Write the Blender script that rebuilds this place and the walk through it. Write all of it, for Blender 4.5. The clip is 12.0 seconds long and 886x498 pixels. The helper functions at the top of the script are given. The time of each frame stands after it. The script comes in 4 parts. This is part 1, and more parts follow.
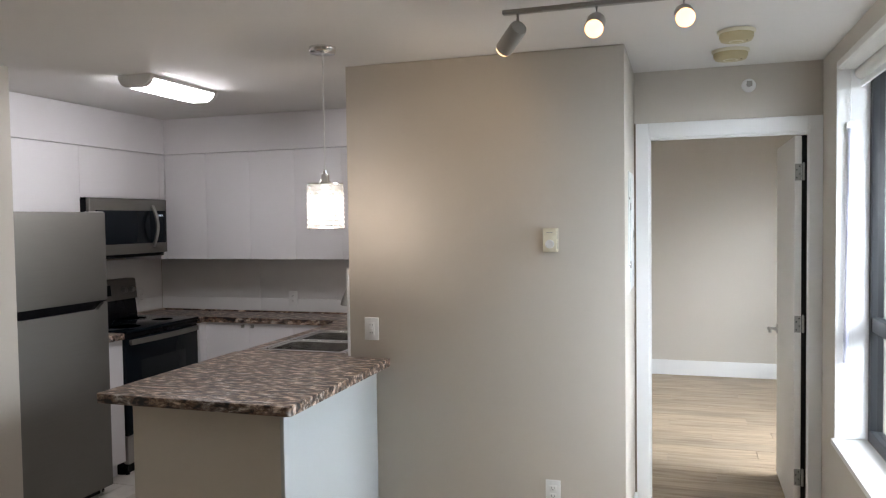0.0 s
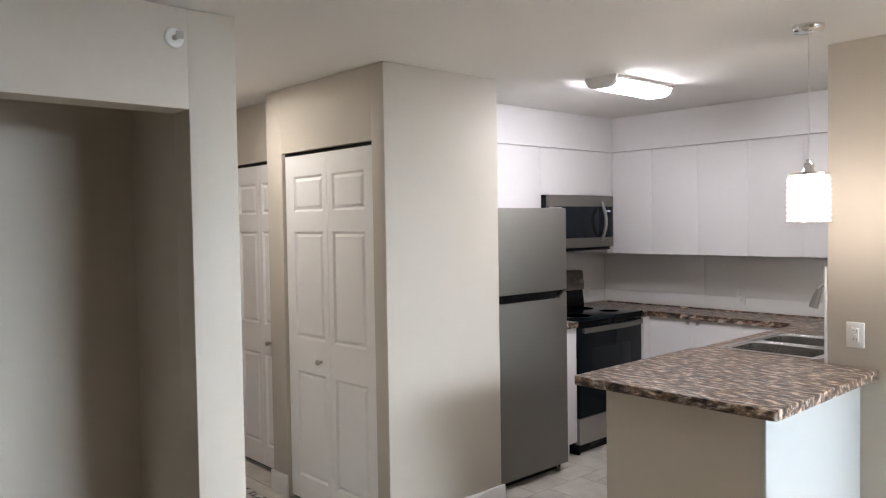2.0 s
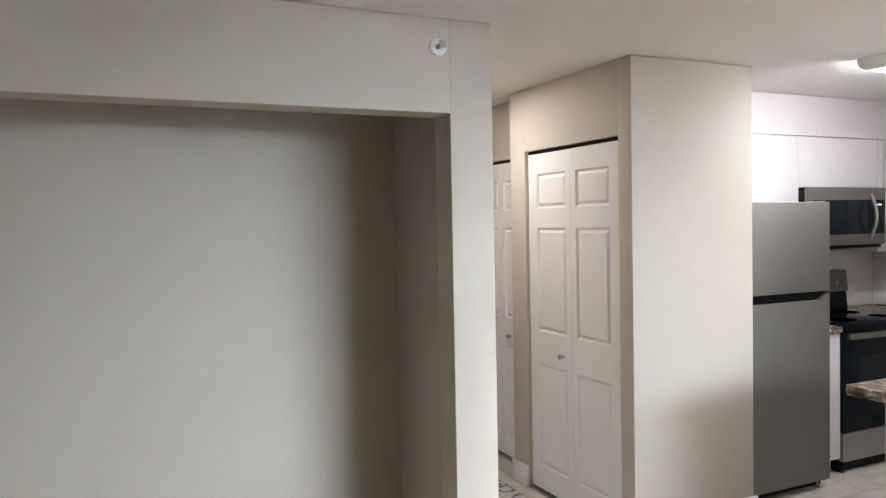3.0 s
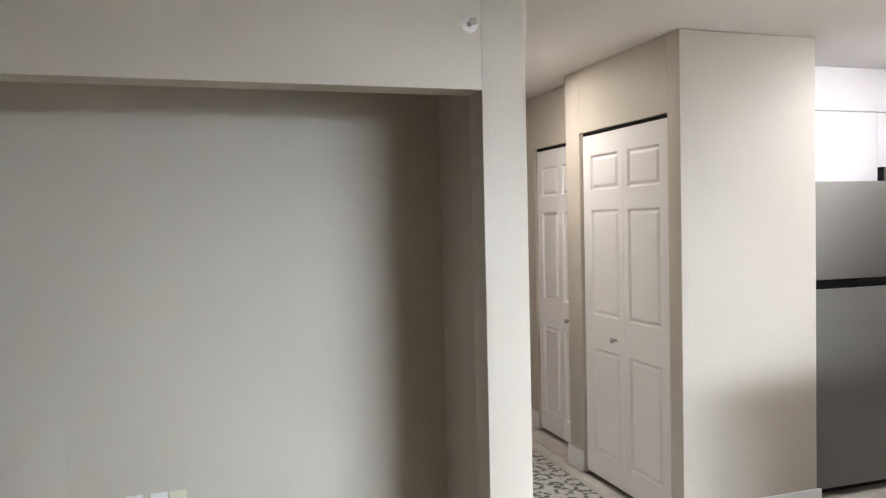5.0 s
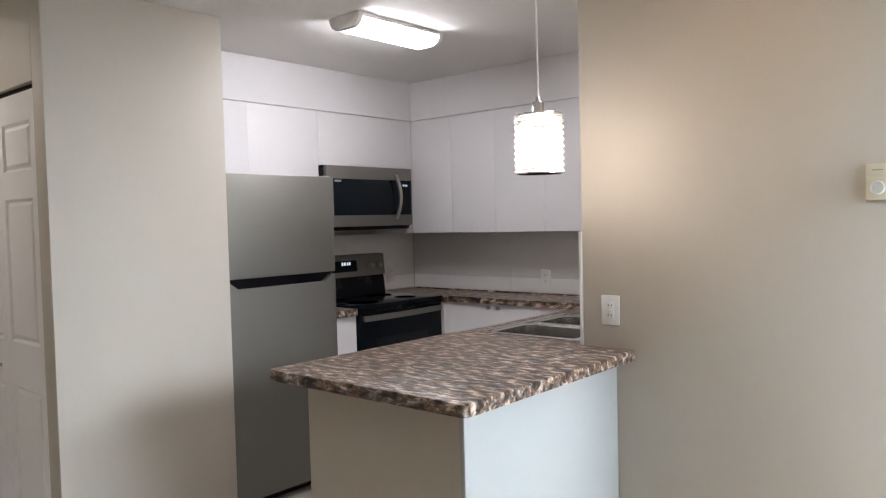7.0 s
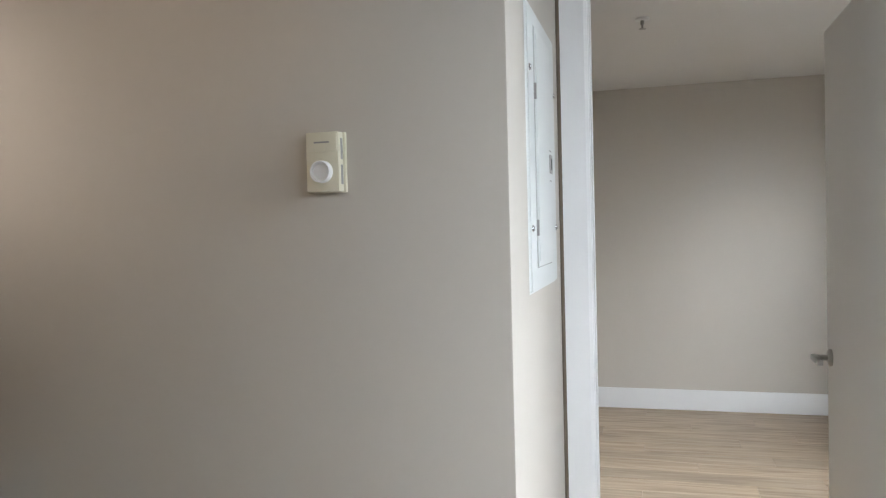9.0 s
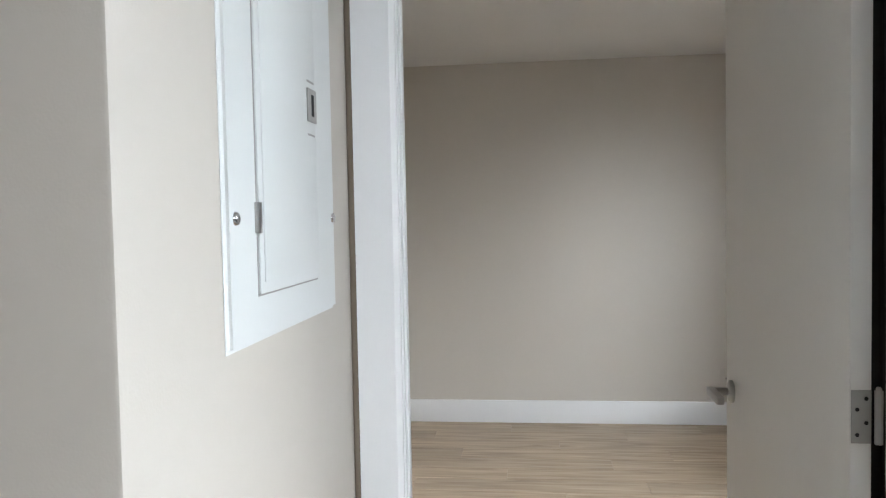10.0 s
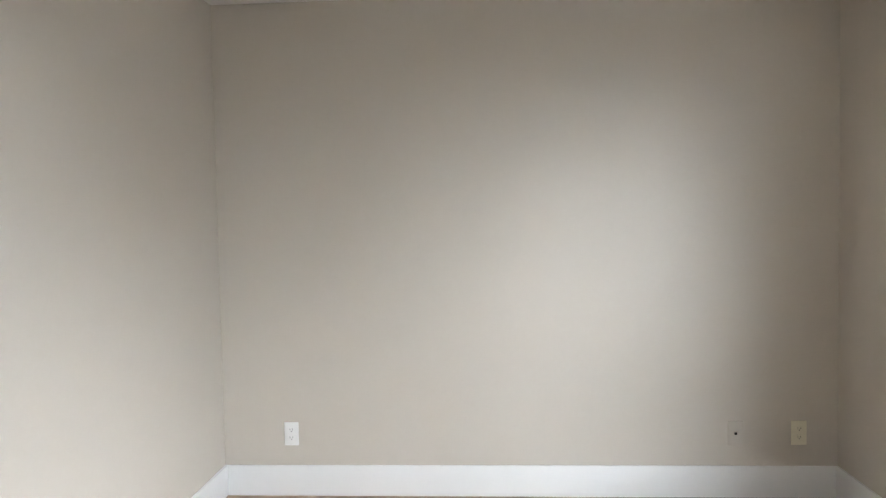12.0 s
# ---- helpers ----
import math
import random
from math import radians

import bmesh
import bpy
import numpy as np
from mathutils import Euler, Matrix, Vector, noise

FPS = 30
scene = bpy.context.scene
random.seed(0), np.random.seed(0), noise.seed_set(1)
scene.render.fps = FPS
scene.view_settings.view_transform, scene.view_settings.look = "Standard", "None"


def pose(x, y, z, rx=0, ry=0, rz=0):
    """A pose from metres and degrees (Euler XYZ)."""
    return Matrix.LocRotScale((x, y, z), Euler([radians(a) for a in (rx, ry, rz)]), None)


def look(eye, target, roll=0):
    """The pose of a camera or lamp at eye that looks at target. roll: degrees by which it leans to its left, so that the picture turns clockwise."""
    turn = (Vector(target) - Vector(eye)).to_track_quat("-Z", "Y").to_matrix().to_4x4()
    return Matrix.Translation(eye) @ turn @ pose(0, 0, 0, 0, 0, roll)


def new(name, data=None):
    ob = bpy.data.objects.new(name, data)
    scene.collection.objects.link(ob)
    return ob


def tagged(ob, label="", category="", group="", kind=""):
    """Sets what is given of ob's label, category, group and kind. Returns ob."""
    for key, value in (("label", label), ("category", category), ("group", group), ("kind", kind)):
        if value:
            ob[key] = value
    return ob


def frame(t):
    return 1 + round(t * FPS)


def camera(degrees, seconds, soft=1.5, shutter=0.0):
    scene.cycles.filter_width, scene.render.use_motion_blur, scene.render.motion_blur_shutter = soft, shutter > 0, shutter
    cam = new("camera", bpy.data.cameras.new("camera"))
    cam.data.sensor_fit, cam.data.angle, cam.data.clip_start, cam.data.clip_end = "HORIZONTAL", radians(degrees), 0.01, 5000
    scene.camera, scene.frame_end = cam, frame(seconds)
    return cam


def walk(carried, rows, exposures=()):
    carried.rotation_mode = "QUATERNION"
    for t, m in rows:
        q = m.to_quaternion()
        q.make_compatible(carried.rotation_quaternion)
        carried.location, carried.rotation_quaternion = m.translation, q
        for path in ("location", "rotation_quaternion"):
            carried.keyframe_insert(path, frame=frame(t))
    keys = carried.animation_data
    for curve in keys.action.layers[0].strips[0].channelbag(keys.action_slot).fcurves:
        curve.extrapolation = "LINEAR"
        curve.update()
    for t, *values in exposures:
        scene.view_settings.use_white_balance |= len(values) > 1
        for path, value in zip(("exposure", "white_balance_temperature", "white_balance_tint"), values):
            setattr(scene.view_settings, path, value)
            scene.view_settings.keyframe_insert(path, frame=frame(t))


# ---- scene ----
cam = camera(61.2, 12.0, soft=1.2)
PATH = [
    (0, (1.645, -3.552, 1.646), (1.039, -1.648, 1.569), -0.8),
    (0.5, (1.616, -3.581, 1.639), (0.774, -1.768, 1.565), -0.8),
    (1, (1.554, -3.613, 1.635), (0.494, -1.919, 1.563), -0.9),
    (1.5, (1.473, -3.65, 1.638), (0.196, -2.112, 1.568), -0.9),
    (2, (1.413, -3.7, 1.634), (-0.074, -2.365, 1.566), -0.9),
    (2.5, (1.377, -3.757, 1.645), (-0.298, -2.666, 1.572), -0.9),
    (3, (1.392, -3.819, 1.639), (-0.42, -2.975, 1.57), -1.1),
    (3.2, (1.408, -3.828, 1.641), (-0.444, -3.076, 1.571), -1.0),
    (4.8, (1.52, -3.651, 1.562), (-0.405, -3.112, 1.491), -1.0),
    (5, (1.514, -3.607, 1.556), (-0.389, -2.995, 1.481), -1.3),
    (5.5, (1.472, -3.391, 1.513), (-0.341, -2.551, 1.436), -0.9),
    (6, (1.477, -3.18, 1.501), (-0.195, -2.086, 1.414), -0.8),
    (6.5, (1.518, -2.903, 1.469), (0.019, -1.58, 1.396), -1.1),
    (7, (1.544, -2.644, 1.459), (0.238, -1.131, 1.384), -1.5),
    (7.5, (1.549, -2.316, 1.468), (0.449, -0.647, 1.385), -1.4),
    (7.7, (1.558, -2.194, 1.465), (0.54, -0.474, 1.375), -1.6),
    (9.3, (1.661, -1.083, 1.412), (1.224, 0.867, 1.348), -1.3),
    (9.5, (1.669, -0.924, 1.416), (1.306, 1.041, 1.336), -1.2),
    (10, (1.697, -0.511, 1.408), (1.466, 1.473, 1.325), -1.1),
    (10.5, (1.726, -0.13, 1.404), (1.543, 1.86, 1.32), -1.1),
    (10.8, (1.758, 0.079, 1.386), (1.6, 2.071, 1.3), -1.0),
    (11, (1.778, 0.221, 1.387), (1.632, 2.214, 1.306), -0.9),
    (11.5, (1.797, 0.578, 1.371), (1.667, 2.573, 1.291), -1.0),
    (12, (1.806, 0.937, 1.393), (1.681, 2.931, 1.301), -1.1),
]
EXPOSURES = [(0, 0.5), (1.5, 1.0), (3, 1.45), (5, 1.5), (6.5, 1.1), (7.7, 0.7), (9.3, 0.05), (10.4, 0.08), (11.2, 0.55), (12, 0.7)]
walk(cam, [(t, look(eye, target, roll)) for t, eye, target, roll in PATH], EXPOSURES)

# ---------------------------------------------------------------- light
world = bpy.data.worlds.new("overcast_sky")
scene.world = world
world.use_nodes = True
wn = world.node_tree
sky = wn.nodes.new("ShaderNodeTexSky")
sky.sky_type = "NISHITA"
sky.sun_disc = False
sky.sun_elevation = radians(48)
sky.sun_rotation = radians(120)
sky.dust_density = 4.0
wn.links.new(sky.outputs[0], wn.nodes["Background"].inputs[0])
wn.nodes["Background"].inputs[1].default_value = 0.08

sun_data = bpy.data.lights.new("sun", "SUN")
sun_data.energy, sun_data.angle, sun_data.color = 1.4, radians(20), (1.0, 0.97, 0.92)
sun = new("sun", sun_data)
sun.matrix_world = look((12, 6, 14), (2, 0, 0))


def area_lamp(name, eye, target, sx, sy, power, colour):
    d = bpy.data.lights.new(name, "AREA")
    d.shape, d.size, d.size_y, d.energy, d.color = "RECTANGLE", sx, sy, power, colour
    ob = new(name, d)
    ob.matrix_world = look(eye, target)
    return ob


def spot_lamp(name, eye, target, power, colour, cone, radius=0.03, blend=0.6):
    d = bpy.data.lights.new(name, "SPOT")
    d.energy, d.color, d.spot_size, d.spot_blend, d.shadow_soft_size = power, colour, radians(cone), blend, radius
    ob = new(name, d)
    ob.matrix_world = look(eye, target)
    return ob


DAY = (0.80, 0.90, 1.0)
DAY2 = (0.83, 0.91, 1.0)
WARM = (1.0, 0.74, 0.48)
# daylight: area lamps added outdoors in place of bright sky, one for the living room window, two for the bedroom window
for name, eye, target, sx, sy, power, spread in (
    ("living_sky_standin", (5.3, 0.7, 3.0), (-1.4, -2.7, 0.75), 4.4, 2.3, 150, 95),
    ("bedroom_sky_standin", (5.3, -2.6, 2.75), (3.0, 2.6, 1.25), 4.0, 1.6, 72, 55),
    ("bedroom_daylight_standin", (6.5, 0.5, 3.4), (3.5, 2.0, 1.2), 4.0, 1.9, 88, 70),
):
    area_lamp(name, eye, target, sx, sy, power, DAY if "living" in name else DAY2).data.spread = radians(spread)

# ---------------------------------------------------------------- materials


def mat(name, base, rough=0.6, metal=0.0, var=0.05, scale=3.0, bump=0.0, bump_scale=300.0, fine=0.03, spec=0.5, coat=0.0, emit=None, power=0.0):
    """Paint, plastic or metal with two scales of variation and a fine relief."""
    m = bpy.data.materials.new(name)
    m.use_nodes = True
    nt = m.node_tree
    b = nt.nodes["Principled BSDF"]
    b.inputs["Roughness"].default_value = rough
    b.inputs["Metallic"].default_value = metal
    b.inputs["Specular IOR Level"].default_value = spec
    b.inputs["Coat Weight"].default_value = coat
    tc = nt.nodes.new("ShaderNodeTexCoord")
    big = nt.nodes.new("ShaderNodeTexNoise")
    big.inputs["Scale"].default_value = scale
    big.inputs["Detail"].default_value = 4
    small = nt.nodes.new("ShaderNodeTexNoise")
    small.inputs["Scale"].default_value = scale * 40
    small.inputs["Detail"].default_value = 3
    nt.links.new(tc.outputs["Object"], big.inputs["Vector"])
    nt.links.new(tc.outputs["Object"], small.inputs["Vector"])
    both = nt.nodes.new("ShaderNodeMath")
    both.operation = "MULTIPLY_ADD"
    both.inputs[1].default_value = fine / max(var, 1e-4)
    nt.links.new(small.outputs["Fac"], both.inputs[0])
    nt.links.new(big.outputs["Fac"], both.inputs[2])
    ramp = nt.nodes.new("ShaderNodeMapRange")
    ramp.inputs["From Min"].default_value = 0.3
    ramp.inputs["From Max"].default_value = 0.7 + fine / max(var, 1e-4)
    ramp.inputs["To Min"].default_value = 1 - var
    ramp.inputs["To Max"].default_value = 1 + var
    nt.links.new(both.outputs[0], ramp.inputs["Value"])
    mul = nt.nodes.new("ShaderNodeVectorMath")
    mul.operation = "SCALE"
    mul.inputs[0].default_value = base
    nt.links.new(ramp.outputs[0], mul.inputs["Scale"])
    nt.links.new(mul.outputs[0], b.inputs["Base Color"])
    rr = nt.nodes.new("ShaderNodeMapRange")
    rr.inputs["To Min"].default_value = max(rough - 0.06, 0.02)
    rr.inputs["To Max"].default_value = min(rough + 0.08, 1)
    nt.links.new(big.outputs["Fac"], rr.inputs["Value"])
    nt.links.new(rr.outputs[0], b.inputs["Roughness"])
    if bump:
        bn = nt.nodes.new("ShaderNodeTexNoise")
        bn.inputs["Scale"].default_value = bump_scale
        bn.inputs["Detail"].default_value = 2
        nt.links.new(tc.outputs["Object"], bn.inputs["Vector"])
        bp = nt.nodes.new("ShaderNodeBump")
        bp.inputs["Strength"].default_value = bump
        bp.inputs["Distance"].default_value = 0.002
        nt.links.new(bn.outputs["Fac"], bp.inputs["Height"])
        nt.links.new(bp.outputs[0], b.inputs["Normal"])
    if emit:
        b.inputs["Emission Color"].default_value = (*emit, 1)
        b.inputs["Emission Strength"].default_value = power
    return m


def brushed(name, base, rough, axis):
    """Brushed stainless steel: fine streaks along one axis."""
    m = bpy.data.materials.new(name)
    m.use_nodes = True
    nt = m.node_tree
    b = nt.nodes["Principled BSDF"]
    b.inputs["Metallic"].default_value = 1.0
    tc = nt.nodes.new("ShaderNodeTexCoord")
    mp = nt.nodes.new("ShaderNodeMapping")
    mp.inputs["Scale"].default_value = [4 if k == axis else 900 for k in range(3)]
    n = nt.nodes.new("ShaderNodeTexNoise")
    n.inputs["Scale"].default_value = 1.0
    n.inputs["Detail"].default_value = 3
    nt.links.new(tc.outputs["Object"], mp.inputs["Vector"])
    nt.links.new(mp.outputs[0], n.inputs["Vector"])
    smear = nt.nodes.new("ShaderNodeTexNoise")
    smear.inputs["Scale"].default_value = 2.5
    nt.links.new(tc.outputs["Object"], smear.inputs["Vector"])
    r = nt.nodes.new("ShaderNodeMapRange")
    r.inputs["To Min"].default_value, r.inputs["To Max"].default_value = rough - 0.06, rough + 0.08
    nt.links.new(smear.outputs["Fac"], r.inputs["Value"])
    nt.links.new(r.outputs[0], b.inputs["Roughness"])
    c = nt.nodes.new("ShaderNodeMapRange")
    c.inputs["To Min"].default_value, c.inputs["To Max"].default_value = 0.88, 1.1
    nt.links.new(n.outputs["Fac"], c.inputs["Value"])
    s = nt.nodes.new("ShaderNodeVectorMath")
    s.operation = "SCALE"
    s.inputs[0].default_value = base
    nt.links.new(c.outputs[0], s.inputs["Scale"])
    nt.links.new(s.outputs[0], b.inputs["Base Color"])
    bp = nt.nodes.new("ShaderNodeBump")
    bp.inputs["Strength"].default_value = 0.12
    bp.inputs["Distance"].default_value = 0.0006
    nt.links.new(n.outputs["Fac"], bp.inputs["Height"])
    nt.links.new(bp.outputs[0], b.inputs["Normal"])
    return m


def ramp_node(nt, stops):
    r = nt.nodes.new("ShaderNodeValToRGB")
    el = r.color_ramp.elements
    while len(el) < len(stops):
        el.new(0.5)
    for e, (p, c) in zip(el, stops):
        e.position, e.color = p, (*c, 1)
    return r


def laminate(name):
    """Stone-look laminate worktop: short streaks in browns, creams, greys and near black."""
    m = bpy.data.materials.new(name)
    m.use_nodes = True
    nt = m.node_tree
    b = nt.nodes["Principled BSDF"]
    b.inputs["Roughness"].default_value = 0.33
    tc = nt.nodes.new("ShaderNodeTexCoord")
    mp = nt.nodes.new("ShaderNodeMapping")
    mp.inputs["Scale"].default_value = (11, 29, 24)
    mp.inputs["Rotation"].default_value = (0, 0, radians(6))
    nt.links.new(tc.outputs["Object"], mp.inputs["Vector"])
    n1 = nt.nodes.new("ShaderNodeTexNoise")
    n1.inputs["Scale"].default_value = 1.45
    n1.inputs["Detail"].default_value = 6
    n1.inputs["Roughness"].default_value = 0.6
    n1.inputs["Distortion"].default_value = 0.35
    nt.links.new(mp.outputs[0], n1.inputs["Vector"])
    r1 = ramp_node(nt, [(0.37, (0.012, 0.010, 0.011)), (0.44, (0.060, 0.037, 0.030)), (0.47, (0.25, 0.165, 0.115)), (0.495, (0.045, 0.036, 0.036)), (0.52, (0.42, 0.31, 0.235)), (0.545, (0.15, 0.125, 0.12)), (0.575, (0.60, 0.50, 0.41)), (0.64, (0.78, 0.70, 0.62))])
    nt.links.new(n1.outputs["Fac"], r1.inputs[0])
    n2 = nt.nodes.new("ShaderNodeTexNoise")
    n2.inputs["Scale"].default_value = 3.6
    n2.inputs["Detail"].default_value = 4
    n2.inputs["Roughness"].default_value = 0.7
    nt.links.new(mp.outputs[0], n2.inputs["Vector"])
    r2 = ramp_node(nt, [(0.38, (0.20, 0.18, 0.18)), (0.47, (0.90, 0.87, 0.85)), (0.60, (1.0, 0.99, 0.97))])
    nt.links.new(n2.outputs["Fac"], r2.inputs[0])
    mul = nt.nodes.new("ShaderNodeMixRGB")
    mul.blend_type = "MULTIPLY"
    mul.inputs[0].default_value = 0.65
    nt.links.new(r1.outputs[0], mul.inputs[1])
    nt.links.new(r2.outputs[0], mul.inputs[2])
    n3 = nt.nodes.new("ShaderNodeTexNoise")
    n3.inputs["Scale"].default_value = 0.9
    n3.inputs["Detail"].default_value = 3
    off = nt.nodes.new("ShaderNodeVectorMath")
    off.inputs[1].default_value = (7.3, 2.1, 4.4)
    nt.links.new(mp.outputs[0], off.inputs[0])
    nt.links.new(off.outputs[0], n3.inputs["Vector"])
    r3 = ramp_node(nt, [(0.40, (0.80, 0.86, 0.94)), (0.5, (1.0, 0.94, 0.90)), (0.60, (1.0, 0.89, 0.80))])
    nt.links.new(n3.outputs["Fac"], r3.inputs[0])
    tint = nt.nodes.new("ShaderNodeMixRGB")
    tint.blend_type = "MULTIPLY"
    tint.inputs[0].default_value = 1.0
    nt.links.new(mul.outputs[0], tint.inputs[1])
    nt.links.new(r3.outputs[0], tint.inputs[2])
    nt.links.new(tint.outputs[0], b.inputs["Base Color"])
    return m


def planks_material(name):
    """Light oak vinyl plank: grain along x, a tone of its own for each plank."""
    m = bpy.data.materials.new(name)
    m.use_nodes = True
    nt = m.node_tree
    b = nt.nodes["Principled BSDF"]
    b.inputs["Roughness"].default_value = 0.42
    info = nt.nodes.new("ShaderNodeObjectInfo")
    tc = nt.nodes.new("ShaderNodeTexCoord")
    shift = nt.nodes.new("ShaderNodeVectorMath")
    shift.operation = "MULTIPLY_ADD"
    shift.inputs[1].default_value = (31, 17, 9)
    nt.links.new(info.outputs["Random"], shift.inputs[0])
    nt.links.new(tc.outputs["Object"], shift.inputs[2])
    mp = nt.nodes.new("ShaderNodeMapping")
    mp.inputs["Scale"].default_value = (2.2, 26, 1)
    nt.links.new(shift.outputs[0], mp.inputs["Vector"])
    n = nt.nodes.new("ShaderNodeTexNoise")
    n.inputs["Scale"].default_value = 1.0
    n.inputs["Detail"].default_value = 7
    n.inputs["Distortion"].default_value = 0.7
    nt.links.new(mp.outputs[0], n.inputs["Vector"])
    r = ramp_node(nt, [(0.28, (0.30, 0.215, 0.14)), (0.48, (0.45, 0.345, 0.24)), (0.72, (0.58, 0.47, 0.345))])
    nt.links.new(n.outputs["Fac"], r.inputs[0])
    tone = nt.nodes.new("ShaderNodeMapRange")
    tone.inputs["To Min"].default_value, tone.inputs["To Max"].default_value = 0.86, 1.1
    nt.links.new(info.outputs["Random"], tone.inputs["Value"])
    s = nt.nodes.new("ShaderNodeVectorMath")
    s.operation = "SCALE"
    nt.links.new(r.outputs[0], s.inputs[0])
    nt.links.new(tone.outputs[0], s.inputs["Scale"])
    nt.links.new(s.outputs[0], b.inputs["Base Color"])
    bp = nt.nodes.new("ShaderNodeBump")
    bp.inputs["Strength"].default_value = 0.15
    bp.inputs["Distance"].default_value = 0.001
    nt.links.new(n.outputs["Fac"], bp.inputs["Height"])
    nt.links.new(bp.outputs[0], b.inputs["Normal"])
    return m


def tile_material(name):
    """Glazed porcelain with soft clouding, a little different on each tile."""
    m = bpy.data.materials.new(name)
    m.use_nodes = True
    nt = m.node_tree
    b = nt.nodes["Principled BSDF"]
    b.inputs["Roughness"].default_value = 0.28
    info = nt.nodes.new("ShaderNodeObjectInfo")
    tc = nt.nodes.new("ShaderNodeTexCoord")
    shift = nt.nodes.new("ShaderNodeVectorMath")
    shift.operation = "MULTIPLY_ADD"
    shift.inputs[1].default_value = (13, 29, 5)
    nt.links.new(info.outputs["Random"], shift.inputs[0])
    nt.links.new(tc.outputs["Object"], shift.inputs[2])
    n = nt.nodes.new("ShaderNodeTexNoise")
    n.inputs["Scale"].default_value = 7
    n.inputs["Detail"].default_value = 6
    nt.links.new(shift.outputs[0], n.inputs["Vector"])
    r = ramp_node(nt, [(0.3, (0.50, 0.46, 0.41)), (0.5, (0.60, 0.565, 0.51)), (0.7, (0.66, 0.63, 0.58))])
    nt.links.new(n.outputs["Fac"], r.inputs[0])
    nt.links.new(r.outputs[0], b.inputs["Base Color"])
    return m


def stained_wood(name):
    """Reddish brown stained door veneer with upright grain."""
    m = bpy.data.materials.new(name)
    m.use_nodes = True
    nt = m.node_tree
    b = nt.nodes["Principled BSDF"]
    b.inputs["Roughness"].default_value = 0.6
    b.inputs["Specular IOR Level"].default_value = 0.2
    tc = nt.nodes.new("ShaderNodeTexCoord")
    mp = nt.nodes.new("ShaderNodeMapping")
    mp.inputs["Scale"].default_value = (30, 30, 1.6)
    nt.links.new(tc.outputs["Object"], mp.inputs["Vector"])
    n = nt.nodes.new("ShaderNodeTexNoise")
    n.inputs["Scale"].default_value = 1.0
    n.inputs["Detail"].default_value = 6
    n.inputs["Distortion"].default_value = 0.5
    nt.links.new(mp.outputs[0], n.inputs["Vector"])
    r = ramp_node(nt, [(0.3, (0.11, 0.014, 0.001)), (0.5, (0.145, 0.021, 0.002)), (0.7, (0.175, 0.028, 0.003))])
    nt.links.new(n.outputs["Fac"], r.inputs[0])
    nt.links.new(r.outputs[0], b.inputs["Base Color"])
    return m


def rug_material(name):
    """Woven runner: grey and cream florets and vines on pale ground."""
    m = bpy.data.materials.new(name)
    m.use_nodes = True
    nt = m.node_tree
    b = nt.nodes["Principled BSDF"]
    b.inputs["Roughness"].default_value = 0.95
    b.inputs["Specular IOR Level"].default_value = 0.1
    tc = nt.nodes.new("ShaderNodeTexCoord")
    v = nt.nodes.new("ShaderNodeTexVoronoi")
    v.inputs["Scale"].default_value = 7.5
    v.inputs["Randomness"].default_value = 0.35
    nt.links.new(tc.outputs["Object"], v.inputs["Vector"])
    w = nt.nodes.new("ShaderNodeMath")
    w.operation = "SINE"
    k = nt.nodes.new("ShaderNodeMath")
    k.operation = "MULTIPLY"
    k.inputs[1].default_value = 13
    nt.links.new(v.outputs["Distance"], k.inputs[0])
    nt.links.new(k.outputs[0], w.inputs[0])
    v2 = nt.nodes.new("ShaderNodeTexVoronoi")
    v2.inputs["Scale"].default_value = 34
    nt.links.new(tc.outputs["Object"], v2.inputs["Vector"])
    mixv = nt.nodes.new("ShaderNodeMath")
    mixv.operation = "MULTIPLY_ADD"
    mixv.inputs[1].default_value = 0.9
    nt.links.new(v2.outputs["Distance"], mixv.inputs[0])
    half = nt.nodes.new("ShaderNodeMath")
    half.operation = "MULTIPLY_ADD"
    half.inputs[1].default_value, half.inputs[2].default_value = 0.28, 0.12
    nt.links.new(w.outputs[0], half.inputs[0])
    nt.links.new(half.outputs[0], mixv.inputs[2])
    r = ramp_node(nt, [(0.24, (0.13, 0.13, 0.135)), (0.40, (0.27, 0.26, 0.255)), (0.5, (0.46, 0.435, 0.40)), (0.8, (0.55, 0.525, 0.485))])
    nt.links.new(mixv.outputs[0], r.inputs[0])
    nt.links.new(r.outputs[0], b.inputs["Base Color"])
    f = nt.nodes.new("ShaderNodeTexNoise")
    f.inputs["Scale"].default_value = 500
    nt.links.new(tc.outputs["Object"], f.inputs["Vector"])
    bp = nt.nodes.new("ShaderNodeBump")
    bp.inputs["Strength"].default_value = 0.6
    bp.inputs["Distance"].default_value = 0.003
    nt.links.new(f.outputs["Fac"], bp.inputs["Height"])
    nt.links.new(bp.outputs[0], b.inputs["Normal"])
    return m


def glass(name, tint=(1, 1, 1), rough=0.0):
    m = bpy.data.materials.new(name)
    m.use_nodes = True
    b = m.node_tree.nodes["Principled BSDF"]
    b.inputs["Base Color"].default_value = (*tint, 1)
    b.inputs["Transmission Weight"].default_value = 1.0
    b.inputs["Roughness"].default_value = rough
    b.inputs["IOR"].default_value = 1.45
    return m


